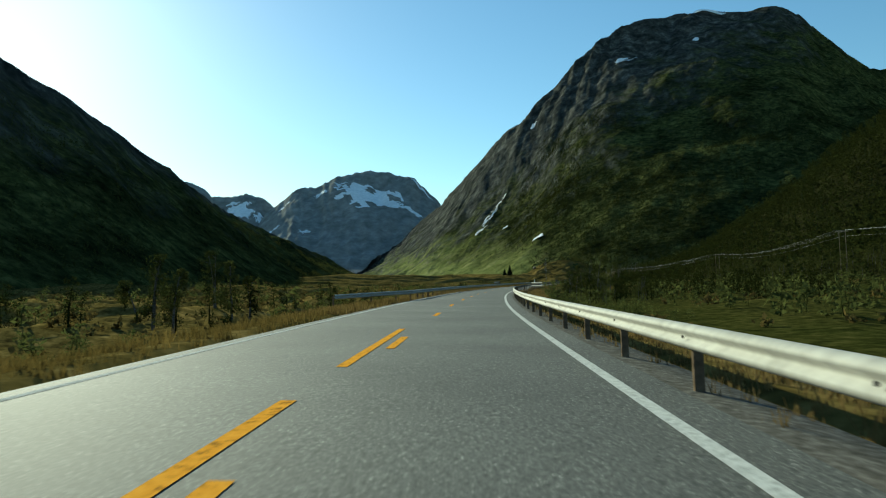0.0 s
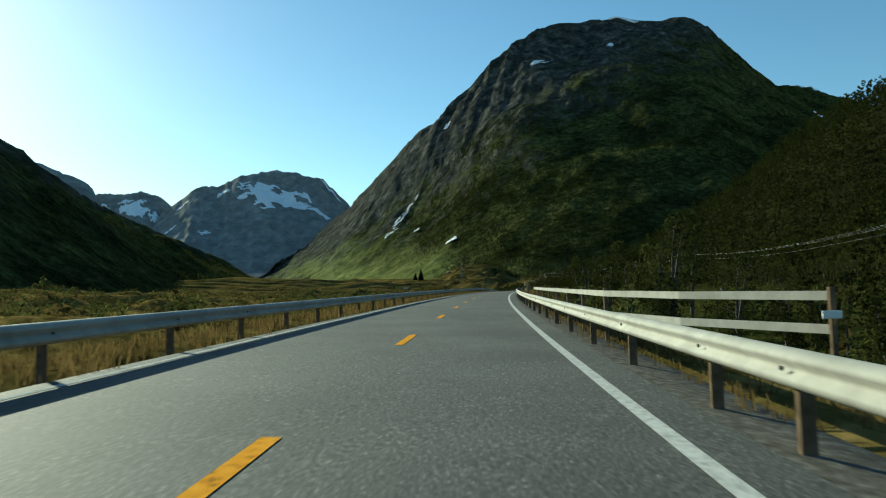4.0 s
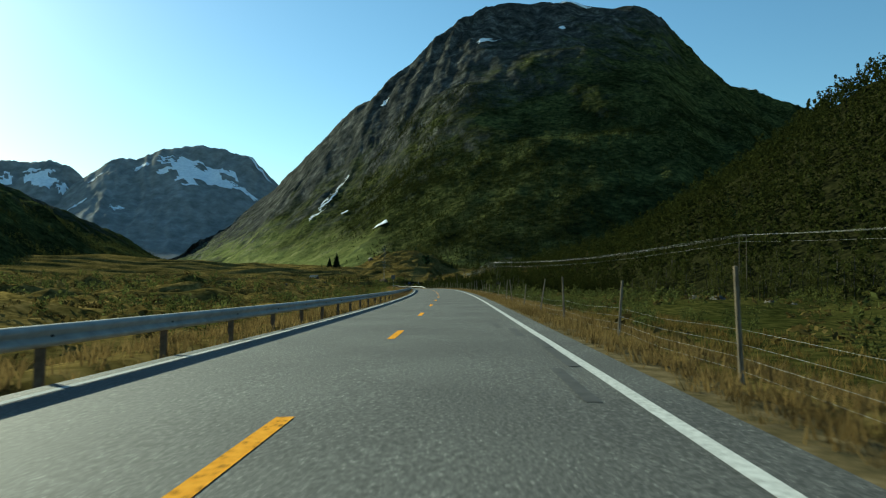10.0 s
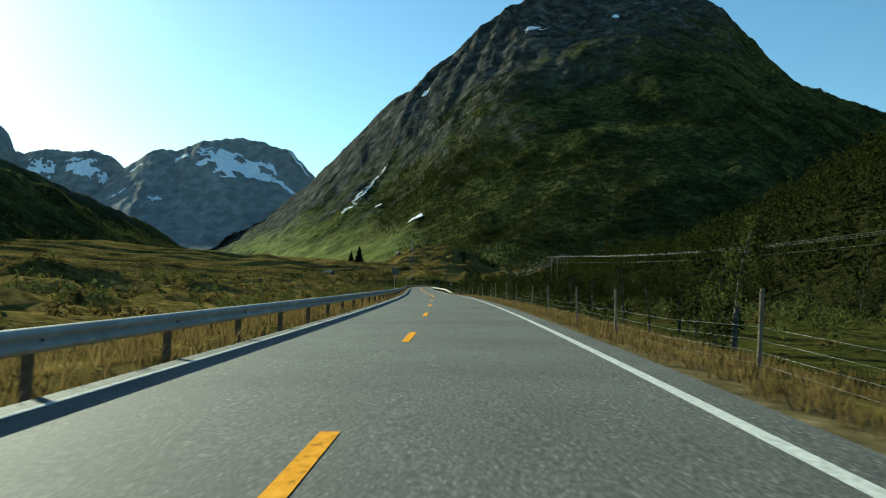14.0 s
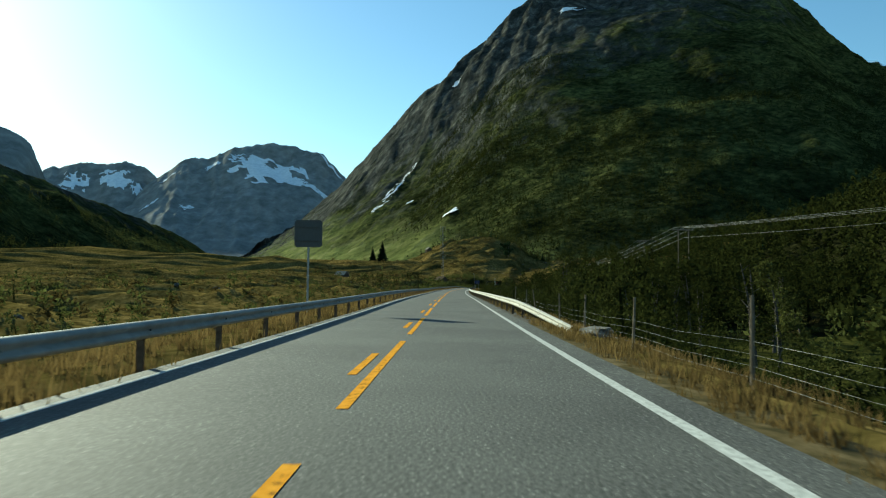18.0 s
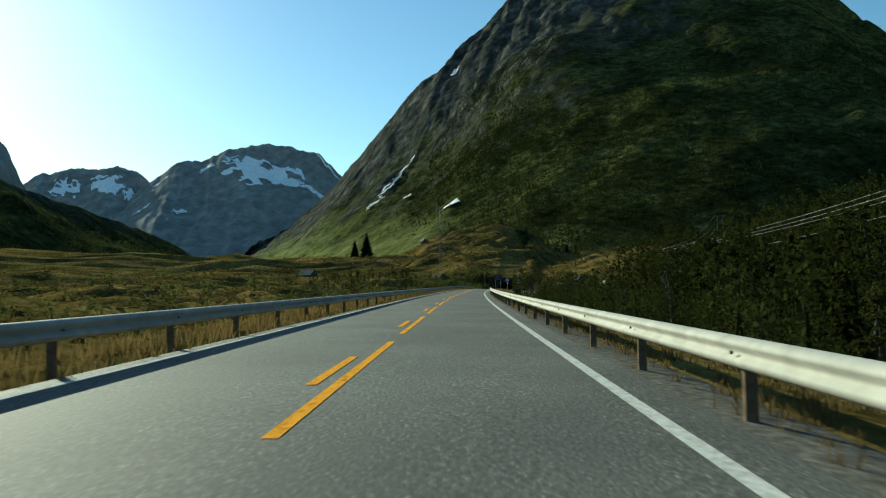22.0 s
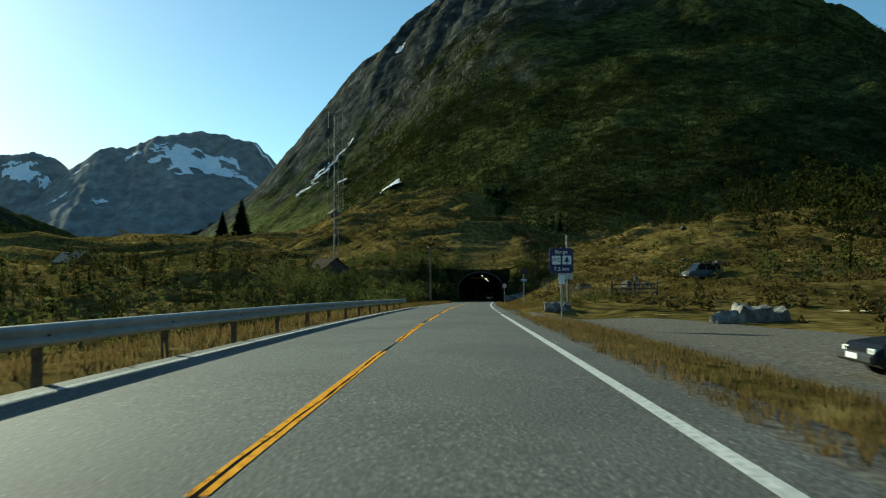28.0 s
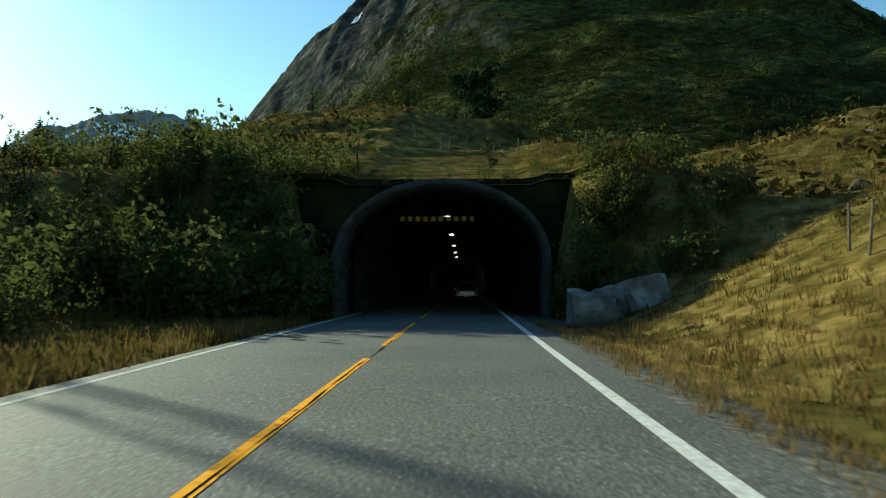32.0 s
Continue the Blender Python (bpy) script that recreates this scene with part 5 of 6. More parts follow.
def arch(w, spring, top, n=20):
    """The outline of an arch, from the left foot to the right one."""
    pts = [(-w, -0.3), (-w, spring)]
    pts += [(-w * math.cos(math.pi * k / n), spring + (top - spring) * math.sin(math.pi * k / n)) for k in range(1, n)]
    return [(d + ARCH_MID, u) for d, u in pts + [(w, spring), (w, -0.3)]]


def ring(name, s0, s1, inner, outer, mat):
    """A solid arched band between two stations."""
    verts, faces, n = [], [], len(inner)
    for s in (s0, s1):
        verts += [deck(s, d, u) for d, u in inner] + [deck(s, d, u) for d, u in outer]
    m = 2 * n
    for i in range(n - 1):
        faces += [(i, i + 1, n + i + 1, n + i), (m + i, m + n + i, m + n + i + 1, m + i + 1), (i, m + i, m + i + 1, i + 1), (n + i, n + i + 1, m + n + i + 1, m + n + i)]
    return mesh_of(name, verts, faces, mat)


tunnel = empty("tunnel", Matrix(), "dark road tunnel with a thin concrete arch at its mouth", "tunnel", kind="structure")
inner, outer = arch(ARCH_W, ARCH_SPRING, ARCH_TOP), arch(ARCH_W + 0.28, ARCH_SPRING, ARCH_TOP + 0.28)
part("portal_ring", ring("portal_ring", PORTAL - 3.0, PORTAL + 1.5, inner, outer, CONCRETE), None, tunnel)
steps = np.arange(PORTAL + 1.4, 1001, 3.0)
rough_in = arch(ARCH_W + 0.05, ARCH_SPRING, ARCH_TOP + 0.05)
g = random.Random(8)
verts, faces, n = [], [], len(rough_in)
for s in steps:
    verts += [deck(s, ARCH_MID + (d - ARCH_MID) * (1 + g.uniform(0, 0.05)), u * (1 + g.uniform(0, 0.05))) for d, u in rough_in]
for i in range(len(steps) - 1):
    for j in range(n - 1):
        faces.append((i * n + j, i * n + j + 1, (i + 1) * n + j + 1, (i + 1) * n + j))
part("lining", mesh_of("lining", verts, faces, TUNNEL_ROCK), None, tunnel)
part("end_wall", mesh_of("end_wall", [deck(999, d, u) for d, u in arch(ARCH_W + 0.6, ARCH_SPRING, ARCH_TOP + 0.6)], [tuple(range(n))], TUNNEL_ROCK), None, tunnel)
# earth face round the mouth, its shade put into the near-black colour
verts, faces = [], []
arc = arch(ARCH_W + 0.15, ARCH_SPRING, ARCH_TOP + 0.15, 36)
for k, (d, u) in enumerate(arc):
    t = (d - ARCH_MID) / (ARCH_W + 0.15)
    dd_ = 8.5 * t
    verts.append(deck(PORTAL - 0.2, d, u))
    top = spot(PORTAL + 0.4, dd_, 0.25)
    low = deck(PORTAL - 0.2, dd_, max(u, 0))
    verts.append(Vector((top.x, top.y, max(top.z, low.z + 0.3))))
for k in range(len(arc) - 1):
    faces.append((2 * k, 2 * k + 1, 2 * k + 3, 2 * k + 2))
for k, sgn in ((0, -1), (len(arc) - 1, 1)):
    verts.append(deck(PORTAL - 0.2, 8.5 * sgn, -0.6))
    faces.append((2 * k, 2 * k + 1, len(verts) - 1))
part("mouth_face", mesh_of("mouth_face", verts, faces, SHADED_FLOOR), None, tunnel, "overgrown earth face round the arch, coloured as in shade")

part("floor", strip("floor", np.arange(904.0, 1001.1, 3.0), [(-4.6, -0.2), (-3.95, -0.04), (3.9, -0.06), (5.6, -0.06)], TUNNEL_ROCK), None, tunnel)

bar = empty("height_bar", Matrix.Translation(deck(916.5, 0.1, 4.75)) @ pose(0, 0, 0, 0, 0, heading(916)), "hanging yellow and black striped height limit bar", "height bar")
for k in range(19):
    bm = box(bmesh.new(), (0.2, 0.06, 0.26), (-1.8 + 0.2 * k, 0, 0), 0.008)
    part("stripe", bm, YELLOW if k % 2 == 0 else BLACK, bar)
for x in (-1.5, 1.5):
    part("chain", tube(bmesh.new(), (x, 0, 0.1), (x, 0, 1.3), 0.012, 0.012, 5), WIRE, bar)
GLOW = bpy.data.materials.new("lamp_glow")
GLOW.use_nodes = True
gb = GLOW.node_tree.nodes["Principled BSDF"]
gb.inputs["Emission Color"].default_value = (1.0, 0.9, 0.72, 1)
gb.inputs["Emission Strength"].default_value = 6.0
for k, s in enumerate((921.0, 936.0, 952.0, 968.0, 984.0)):
    lamp = empty("tunnel_lamp", Matrix.Translation(deck(s, 0.5, 5.3)) @ pose(0, 0, 0, 0, 0, heading(s)), "small lit lamp under the tunnel roof", "lamp", "tunnel lamps")
    part("housing", box(bmesh.new(), (0.6, 0.3, 0.14), (0, 0, 0.1), 0.02), SIGN_BACK, lamp)
    part("glass", box(bmesh.new(), (0.3, 0.15, 0.05), (0, 0, 0.0), 0.01), GLOW, lamp, "glowing lamp glass")


# ---- signs ----
def panel(w, h, thick=0.03, radius=0.06):
    bm = bmesh.new()
    box(bm, (w, thick, h))
    edges = [e for e in bm.edges if abs(e.verts[0].co.y - e.verts[1].co.y) > thick * 0.9]
    bmesh.ops.bevel(bm, geom=edges, offset=radius, segments=4, affect="EDGES")
    return bm


def text_mesh(words, size, mat):
    cu = bpy.data.curves.new("words", "FONT")
    cu.body, cu.size, cu.align_x, cu.align_y, cu.extrude = words, size, "CENTER", "CENTER", 0.003
    ob = bpy.data.objects.new("words", cu)
    scene.collection.objects.link(ob)
    me = bpy.data.meshes.new_from_object(ob.evaluated_get(bpy.context.evaluated_depsgraph_get()))
    bpy.data.objects.remove(ob)
    me.materials.clear()
    me.materials.append(mat)
    return me


def sign_at(name, s, d, label, turn=0.0, base=None):
    return empty(name, Matrix.Translation(spot(s, d) if base is None else base) @ pose(0, 0, 0, 0, 0, heading(s) + turn), label, "road sign")


# dark back of a square sign on the valley side
sg = sign_at("square_sign", 531.6, -6.2, "grey back of a square road sign on one post", 0, deck(531.6, -6.2))
part("post", tube(bmesh.new(), (0, 0.05, -1.6), (0, 0.05, 4.58), 0.055, 0.055, 12), SIGN_POST, sg)
pn = part("panel", panel(1.4, 1.36, 0.03, 0.07), SIGN_BACK, sg)
pn.location = (0, 0, 3.87)
for z in (-0.35, 0.35):
    part("rail", box(bmesh.new(), (1.2, 0.04, 0.06), (0, -0.036, z)), SIGN_BACK, pn)

# blue sign before the lay-by
sg = sign_at("blue_sign", 741, 5.15, "blue rest-area sign on two posts in shade", 0)
for x in (-0.5, 0.5):
    part("post", tube(bmesh.new(), (x, 0.06, -0.5), (x, 0.06, 3.1), 0.045, 0.045, 10), SIGN_POST, sg)
pn = part("panel", panel(1.55, 1.05), SIGN_BLUE_SHADED, sg)
pn.location = (0, 0, 2.6)
for w_, z_ in ((0.22, 0.33), (0.6, 0.08), (0.75, -0.12), (1.0, -0.34)):
    part("writing_bar", box(bmesh.new(), (w_, 0.008, 0.1 if z_ < 0.3 else 0.22), (0, -0.019, z_)), SIGN_BACK, pn)

# rest-area sign with words
sg = sign_at("rest_area_sign", 805, 6.05, "blue rest-area sign with white symbols and words", 0)
part("post", tube(bmesh.new(), (0, 0.06, -0.5), (0, 0.06, 3.5), 0.045, 0.045, 12), SIGN_POST, sg)
pn = part("panel", panel(1.12, 1.2), SIGN_BLUE_SHADED, sg)
pn.location = (0, 0, 2.85)
for x in (-0.24, 0.26):
    part("field", panel(0.42, 0.42, 0.012, 0.03), SIGN_WHITE, pn).location = (x, -0.02, 0.03)
for words, size, x, z, mat in (("Berge", 0.26, 0, 0.42, SIGN_WHITE), ("WC", 0.27, -0.24, 0.03, SIGN_BLUE_SHADED), ("7,5 km", 0.26, 0, -0.4, SIGN_WHITE)):
    ob = part("words", text_mesh(words, size, mat), None, pn)
    ob.matrix_basis = pose(x, -0.031, z, 90)
bm = bmesh.new()
for z0, half, tall_ in ((-0.06, 0.15, 0.14), (0.02, 0.115, 0.12), (0.09, 0.08, 0.12)):
    front_ = [bm.verts.new((0.26 + x_, -0.032, z_)) for x_, z_ in ((-half, z0), (half, z0), (0, z0 + tall_))]
    back_ = [bm.verts.new((v_.co.x, -0.024, v_.co.z)) for v_ in front_]
    bm.faces.new(front_)
    bm.faces.new(back_[::-1])
    for q in range(3):
        bm.faces.new((front_[q], back_[q], back_[(q + 1) % 3], front_[(q + 1) % 3]))
box(bm, (0.04, 0.01, 0.1), (0.26, -0.031, -0.1))
part("tree_symbol", bm, SIGN_BLUE_SHADED, pn)
part("small_plate", panel(0.3, 0.45, 0.02, 0.03), SIGN_WHITE, sg, "small white plate on the post").location = (0, 0, 1.95)


def disc(r, thick=0.03, seg=28):
    bm = bmesh.new()
    bmesh.ops.create_cone(bm, cap_ends=True, segments=seg, radius1=r, radius2=r, depth=thick, matrix=pose(0, 0, 0, 90))
    return bm


# oval dark signal with a plate below
sg = sign_at("oval_signal", 857, 7.35, "dark oval warning signal over a small grey plate", 0)
part("post", tube(bmesh.new(), (0, 0.06, -0.6), (0, 0.06, 4.1), 0.055, 0.055, 12), SIGN_POST, sg)
bm = disc(0.46, 0.12)
bmesh.ops.scale(bm, vec=(1.15, 1, 0.72), verts=bm.verts)
part("head", bm, BLACK, sg).location = (0, 0, 4.05)
bm = disc(0.5, 0.06)
bmesh.ops.scale(bm, vec=(1.15, 1, 0.72), verts=bm.verts)
part("rim", bm, RED, sg, "dark red rim").location = (0, 0.04, 4.05)
pl = part("plate", panel(0.85, 0.42), SIGN_BACK, sg, "grey plate with two lines")
pl.location = (0, 0, 3.0)
for z in (-0.08, 0.08):
    part("writing_bar", box(bmesh.new(), (0.6, 0.008, 0.07), (0, -0.019, z)), SIGN_WHITE, pl)

# round prohibition sign
sg = sign_at("round_sign", 880, 5.3, "round red-rimmed sign against walkers and cyclists", 0)
part("post", tube(bmesh.new(), (0, 0.06, -0.6), (0, 0.06, 3.15), 0.04, 0.04, 12), SIGN_POST, sg)
part("sleeve", tube(bmesh.new(), (0, 0.06, 1.55), (0, 0.06, 1.75), 0.046, 0.046, 12), SIGN_WHITE, sg, "white reflective sleeve")
part("rim", disc(0.37, 0.024), RED, sg).location = (0, 0, 2.75)
part("face", disc(0.295, 0.03), SIGN_WHITE, sg).location = (0, -0.004, 2.75)
part("slash", box(bmesh.new(), (0.62, 0.01, 0.06), (0, -0.024, 2.75), 0, (0, 45, 0)), RED, sg)
part("symbol", box(bmesh.new(), (0.06, 0.008, 0.24), (0.1, -0.022, 2.8), 0.01, (0, 10, 0)), BLACK, sg, "plain black walking symbol")
part("symbol", box(bmesh.new(), (0.2, 0.008, 0.08), (-0.1, -0.022, 2.66), 0.01), BLACK, sg, "plain black bicycle symbol")

# roadside cabinet on a steel post
cb = sign_at("signal_cabinet", 823.5, 8.7, "pale two-door steel cabinet on a post", -38)
part("post", tube(bmesh.new(), (0, 0.1, -0.5), (0, 0.1, 5.2), 0.07, 0.07, 12), SIGN_POST, cb)
body = part("body", box(bmesh.new(), (0.95, 0.5, 1.05), (0, -0.2, 2.45), 0.012), CABINET, cb)
part("lid", box(bmesh.new(), (1.02, 0.58, 0.05), (0, -0.2, 3.0), 0.01), CABINET, body)
for x in (-0.235, 0.235):
    part("door", box(bmesh.new(), (0.45, 0.02, 0.98), (x, -0.463, 2.45), 0.006), CABINET, body)
part("handle", box(bmesh.new(), (0.03, 0.03, 0.16), (0.03, -0.485, 2.5), 0.006), BLACK, body)
part("conduit", tube(bmesh.new(), (0.12, 0.02, 0.0), (0.12, 0.02, 1.95), 0.025, 0.025, 8), BLACK, cb)
box2 = part("upper_box", box(bmesh.new(), (0.4, 0.22, 0.6), (0, -0.12, 3.55), 0.012), SIGN_WHITE, cb, "small white signal box")
part("screen", box(bmesh.new(), (0.28, 0.01, 0.36), (0, -0.236, 3.55)), BLACK, box2)

# lamp and wire pole before the tunnel
lp = sign_at("lamp_pole", 889, -7.0, "grey timber pole with a small lamp and cross arm", 0)
part("pole", tube(bmesh.new(), (0, 0, -0.8), (0, 0, 9.6), 0.16, 0.11, 10), POST_WOOD, lp)
part("arm", box(bmesh.new(), (1.0, 0.1, 0.1), (0, 0, 9.4), 0.01), POST_WOOD, lp)
for x in (-0.42, 0.42):
    part("insulator", tube(bmesh.new(), (x, 0, 9.45), (x, 0, 9.65), 0.04, 0.03, 8), SIGN_WHITE, lp)
part("lamp_head", box(bmesh.new(), (0.16, 0.4, 0.12), (0, -0.3, 6.7), 0.02), SIGN_BACK, lp)
part("lamp_glass", box(bmesh.new(), (0.1, 0.2, 0.03), (0, -0.36, 6.62), 0.005), SIGN_WHITE, lp)
for z in (5.4, 3.2):
    part("band", tube(bmesh.new(), (0, 0, z), (0, 0, z + 0.12), 0.165, 0.165, 10), MAST_STEEL, lp)


# ---- wooden gate, huts ----
gt = sign_at("pasture_gate", 829, 14.6, "dark wooden pole gate at the edge of the meadow", -10)
for x in (-1.6, 0.2, 1.9):
    part("post", tube(bmesh.new(), (x, 0, -0.4), (x, 0, 1.35), 0.09, 0.08, 8), TIMBER, gt)
for z in (0.35, 0.7, 1.05):
    part("bar", tube(bmesh.new(), (-1.7, -0.08, z), (2.0, -0.08, z + 0.05), 0.05, 0.045, 7), TIMBER, gt)
part("brace", tube(bmesh.new(), (-1.5, -0.12, 0.3), (0.1, -0.12, 1.15), 0.045, 0.04, 7), TIMBER, gt)


def hut(name, x, y, w, l, h, rise_, turn, label, mat=TIMBER, roof=ROOF, boards=True, z=None):
    s, d = station(x, y)
    base = float(height(s, d)) if z is None else z
    th = empty(name, Matrix.Translation((x, y, base)) @ pose(0, 0, 0, 0, 0, turn), label, "hut")
    wall = bmesh.new()
    vs = [wall.verts.new(p) for p in ((-w / 2, -l / 2, -1.2), (w / 2, -l / 2, -1.2), (w / 2, -l / 2, h), (0, -l / 2, h + rise_), (-w / 2, -l / 2, h),
                                      (-w / 2, l / 2, -1.2), (w / 2, l / 2, -1.2), (w / 2, l / 2, h), (0, l / 2, h + rise_), (-w / 2, l / 2, h))]
    for f in ((0, 1, 2, 3, 4), (9, 8, 7, 6, 5), (0, 4, 9, 5), (1, 6, 7, 2), (4, 3, 8, 9), (3, 2, 7, 8)):
        wall.faces.new([vs[k] for k in f])
    body = part("wall", wall, mat, th)
    for side in (-1, 1):
        run = math.hypot(w / 2 + 0.3, rise_)
        bm = box(bmesh.new(), (run + 0.1, l + 0.6, 0.12), (0, 0, 0), 0.01)
        rf = part("roof", bm, roof, th)
        rf.matrix_basis = Matrix.Translation((side * (w / 4 + 0.1), 0, h + rise_ / 2 + 0.09)) @ pose(0, 0, 0, 0, side * math.degrees(math.atan2(rise_, w / 2)), 0)
    part("door", box(bmesh.new(), (0.9, 0.08, 1.9), (0.2, -l / 2 - 0.03, 0.95), 0.01), TIMBER, th)
    for q in np.arange(-w / 2 + 0.25, w / 2, 0.5):
        if boards and abs(q - 0.2) > 0.5:
            part("board", box(bmesh.new(), (0.1, 0.03, h + 0.4), (q, -l / 2 - 0.02, h / 2 - 0.2), 0.005), mat, body)
    return th


hut("hay_hut", 40, 941, 6.0, 7.0, 2.6, 2.4, 60, "old timber hut with a sunlit pale roof among scrub")
hut("log_shed", 99.8, 895.6, 5.6, 5.6, 2.7, 2.0, 35, "dark log shed half hidden by bushes", roof=TIMBER)
hut("hill_cabin", 182.5, 950, 5.5, 10, 1.9, 1.3, 80, "long dark cabin under trees on the hill pasture", roof=TIMBER)
hut("small_hut", 100, 1043, 3.6, 4.0, 2.2, 1.6, 20, "small grey hut on the crest of the hill")
sh = sign_at("wayside_shed", 798, 20.5, "small dark shed with a flat roof by the lay-by", 15)
part("wall", box(bmesh.new(), (2.1, 1.8, 2.2), (0, 0, 0.9), 0.02), TIMBER, sh)
part("roof", box(bmesh.new(), (2.4, 2.1, 0.1), (0, 0, 2.05), 0.01, (4, 0, 0)), ROOF, sh)
part("door", box(bmesh.new(), (0.75, 0.05, 1.8), (-0.3, -0.92, 0.9), 0.01), TIMBER, sh)
part("notice", box(bmesh.new(), (0.3, 0.02, 0.4), (0.55, -0.915, 1.3)), SIGN_WHITE, sh, "white paper notice")
part("pole", tube(bmesh.new(), (-1.15, -0.9, -0.4), (-1.15, -0.9, 4.2), 0.05, 0.04, 8), POST_WOOD, sh)


# ---- radio mast ----
def lattice_mast(x, y, tall):
    s, d = station(x, y)
    th = empty("radio_mast", Matrix.Translation((x, y, float(height(s, d)))) @ pose(0, 0, 0, 0, 0, 20), "tall grey lattice radio mast with antenna frames", "mast")
    legs = [(0.62 * math.cos(t), 0.62 * math.sin(t)) for t in (math.pi / 2, math.pi * 7 / 6, math.pi * 11 / 6)]
    for a in legs:
        part("leg", tube(bmesh.new(), (a[0], a[1], -1), (a[0] * 0.8, a[1] * 0.8, tall), 0.06, 0.05, 6), MAST_STEEL, th)
    bays = int(tall / 1.3)
    for k in range(bays):
        z0, z1 = tall * k / bays, tall * (k + 1) / bays
        for i in range(3):
            a, b = legs[i], legs[(i + 1) % 3]
            f0, f1 = 1 - 0.2 * z0 / tall, 1 - 0.2 * z1 / tall
            pair = (a, b) if k % 2 else (b, a)
            part("brace", tube(bmesh.new(), (pair[0][0] * f0, pair[0][1] * f0, z0), (pair[1][0] * f1, pair[1][1] * f1, z1), 0.025, 0.025, 4), MAST_STEEL, th)
            part("strut", tube(bmesh.new(), (a[0] * f0, a[1] * f0, z0), (b[0] * f0, b[1] * f0, z0), 0.02, 0.02, 4), MAST_STEEL, th)
    for z, half in ((tall - 1.0, 1.5), (tall - 6.5, 1.5), (tall - 13.0, 1.6), (tall - 17.5, 1.6)):
        for x_ in (-half, half):
            part("dipole", tube(bmesh.new(), (x_, 0, z - 1.7), (x_, 0, z + 1.7), 0.07, 0.07, 6), MAST_STEEL, th)
        for q in (-1.5, 1.5):
            part("boom", tube(bmesh.new(), (-half, 0, z + q), (half, 0, z + q), 0.04, 0.04, 5), MAST_STEEL, th)
    return th


lattice_mast(101.3, 907, 33)


# ---- power line ----
def h_pole(x, y, tall, turn, up=0.0):
    s, d = station(x, y)
    z = float(height(s, d))
    th = empty("power_pole", Matrix.Translation((x, y, z)) @ pose(0, 0, 0, 0, 0, turn), "timber twin power pole with a cross arm", "power pole", "power poles")
    for q in (-1.1, 1.1):
        part("pole", tube(bmesh.new(), (q, 0, -0.8), (q, 0, tall + 0.3), 0.14, 0.1, 8), POST_WOOD, th)
    part("cross_arm", box(bmesh.new(), (4.4, 0.14, 0.18), (0, 0, tall), 0.01), POST_WOOD, th)
    for q in (-2.0, 0.0, 2.0):
        part("insulator", tube(bmesh.new(), (q, 0, tall + 0.09), (q, 0, tall + 0.4), 0.06, 0.04, 7), SIGN_BACK, th)
    part("stay", tube(bmesh.new(), (1.1, 0, tall * 0.75), (3.3, 0.4, -0.4), 0.012, 0.012, 4), WIRE, th)
    m = th.matrix_world
    return [m @ Vector((q, 0, tall + 0.4)) for q in (-2.0, 0.0, 2.0)] + [m @ Vector((0, 0, tall - 1.6))]


def top_at(x, y, z):
    s, d = station(x, y)
    return z - float(height(s, d))


poles = [(118, 60, 19.5), (128.5, 244.7, 20.5), (163.3, 464.6, 23.5), (129.8, 629.4, 20.2), (131, 723.5, 14.2), (205, 860, 34)]
ends = [h_pole(x, y, max(6.0, top_at(x, y, z)), -8 + 10 * (k % 2)) for k, (x, y, z) in enumerate(poles)]
for a, b in zip(ends, ends[1:]):
    for p, q in zip(a, b):
        verts, faces = [], []
        for k in range(17):
            t = k / 16
            c = p.lerp(q, t) - Vector((0, 0, 3.0 * math.sin(math.pi * t) * (p - q).length / 200))
            verts += [c + Vector((0.0, 0.02, 0.02)), c + Vector((0.02, -0.01, -0.012)), c + Vector((-0.02, -0.01, -0.012))]
        for k in range(16):
            for j in range(3):
                faces.append((3 * k + j, 3 * k + (j + 1) % 3, 3 * k + 3 + (j + 1) % 3, 3 * k + 3 + j))
        tagged(new("power_cable", mesh_of("power_cable", verts, faces, WIRE)), "thin bright power cable sagging between poles", "cable", "power cables")


# ---- rocks ----
def boulder(seed, sx, sy, sz):
    bm = bmesh.new()
    bmesh.ops.create_icosphere(bm, subdivisions=3, radius=0.5)
    for v in bm.verts:
        c = v.co.copy()
        k = noise.noise(c * 2.2 + Vector((seed, seed * 2, 0))) * 0.4 + noise.noise(c * 5 + Vector((seed, 0, 3))) * 0.2
        c *= 1 + k
        for n_ in (Vector((0.8, 0.3, 0.5)), Vector((-0.6, 0.6, 0.4)), Vector((0.1, -0.9, 0.3)), Vector((-0.3, -0.4, 0.85))):
            n_ = n_.normalized()
            over = c @ n_ if False else c.dot(n_) - 0.36
            if over > 0:
                c -= n_ * over * 0.8
        v.co = Vector((c.x * sx, c.y * sy, c.z * sz))
    me = bpy.data.meshes.new("boulder")
    bm.to_mesh(me)
    bm.free()
    me.materials.append(ROCK)
    return me


def hewn(seed):
    """A split block with uneven faces."""
    bm = bmesh.new()
    bmesh.ops.create_cube(bm, size=1)
    bmesh.ops.subdivide_edges(bm, edges=bm.edges, cuts=3, use_grid_fill=True)
    for v in bm.verts:
        c = v.co.copy()
        v.co = c * (1 - 0.22 * max(0, c.length - 0.62)) + noise.noise_vector(c * 2.1 + Vector((seed, 0, seed))) * 0.13 + noise.noise_vector(c * 6 + Vector((0, seed, 0))) * 0.03
    me = bpy.data.meshes.new("block")
    bm.to_mesh(me)
    bm.free()
    me.materials.append(ROCK)
    return me


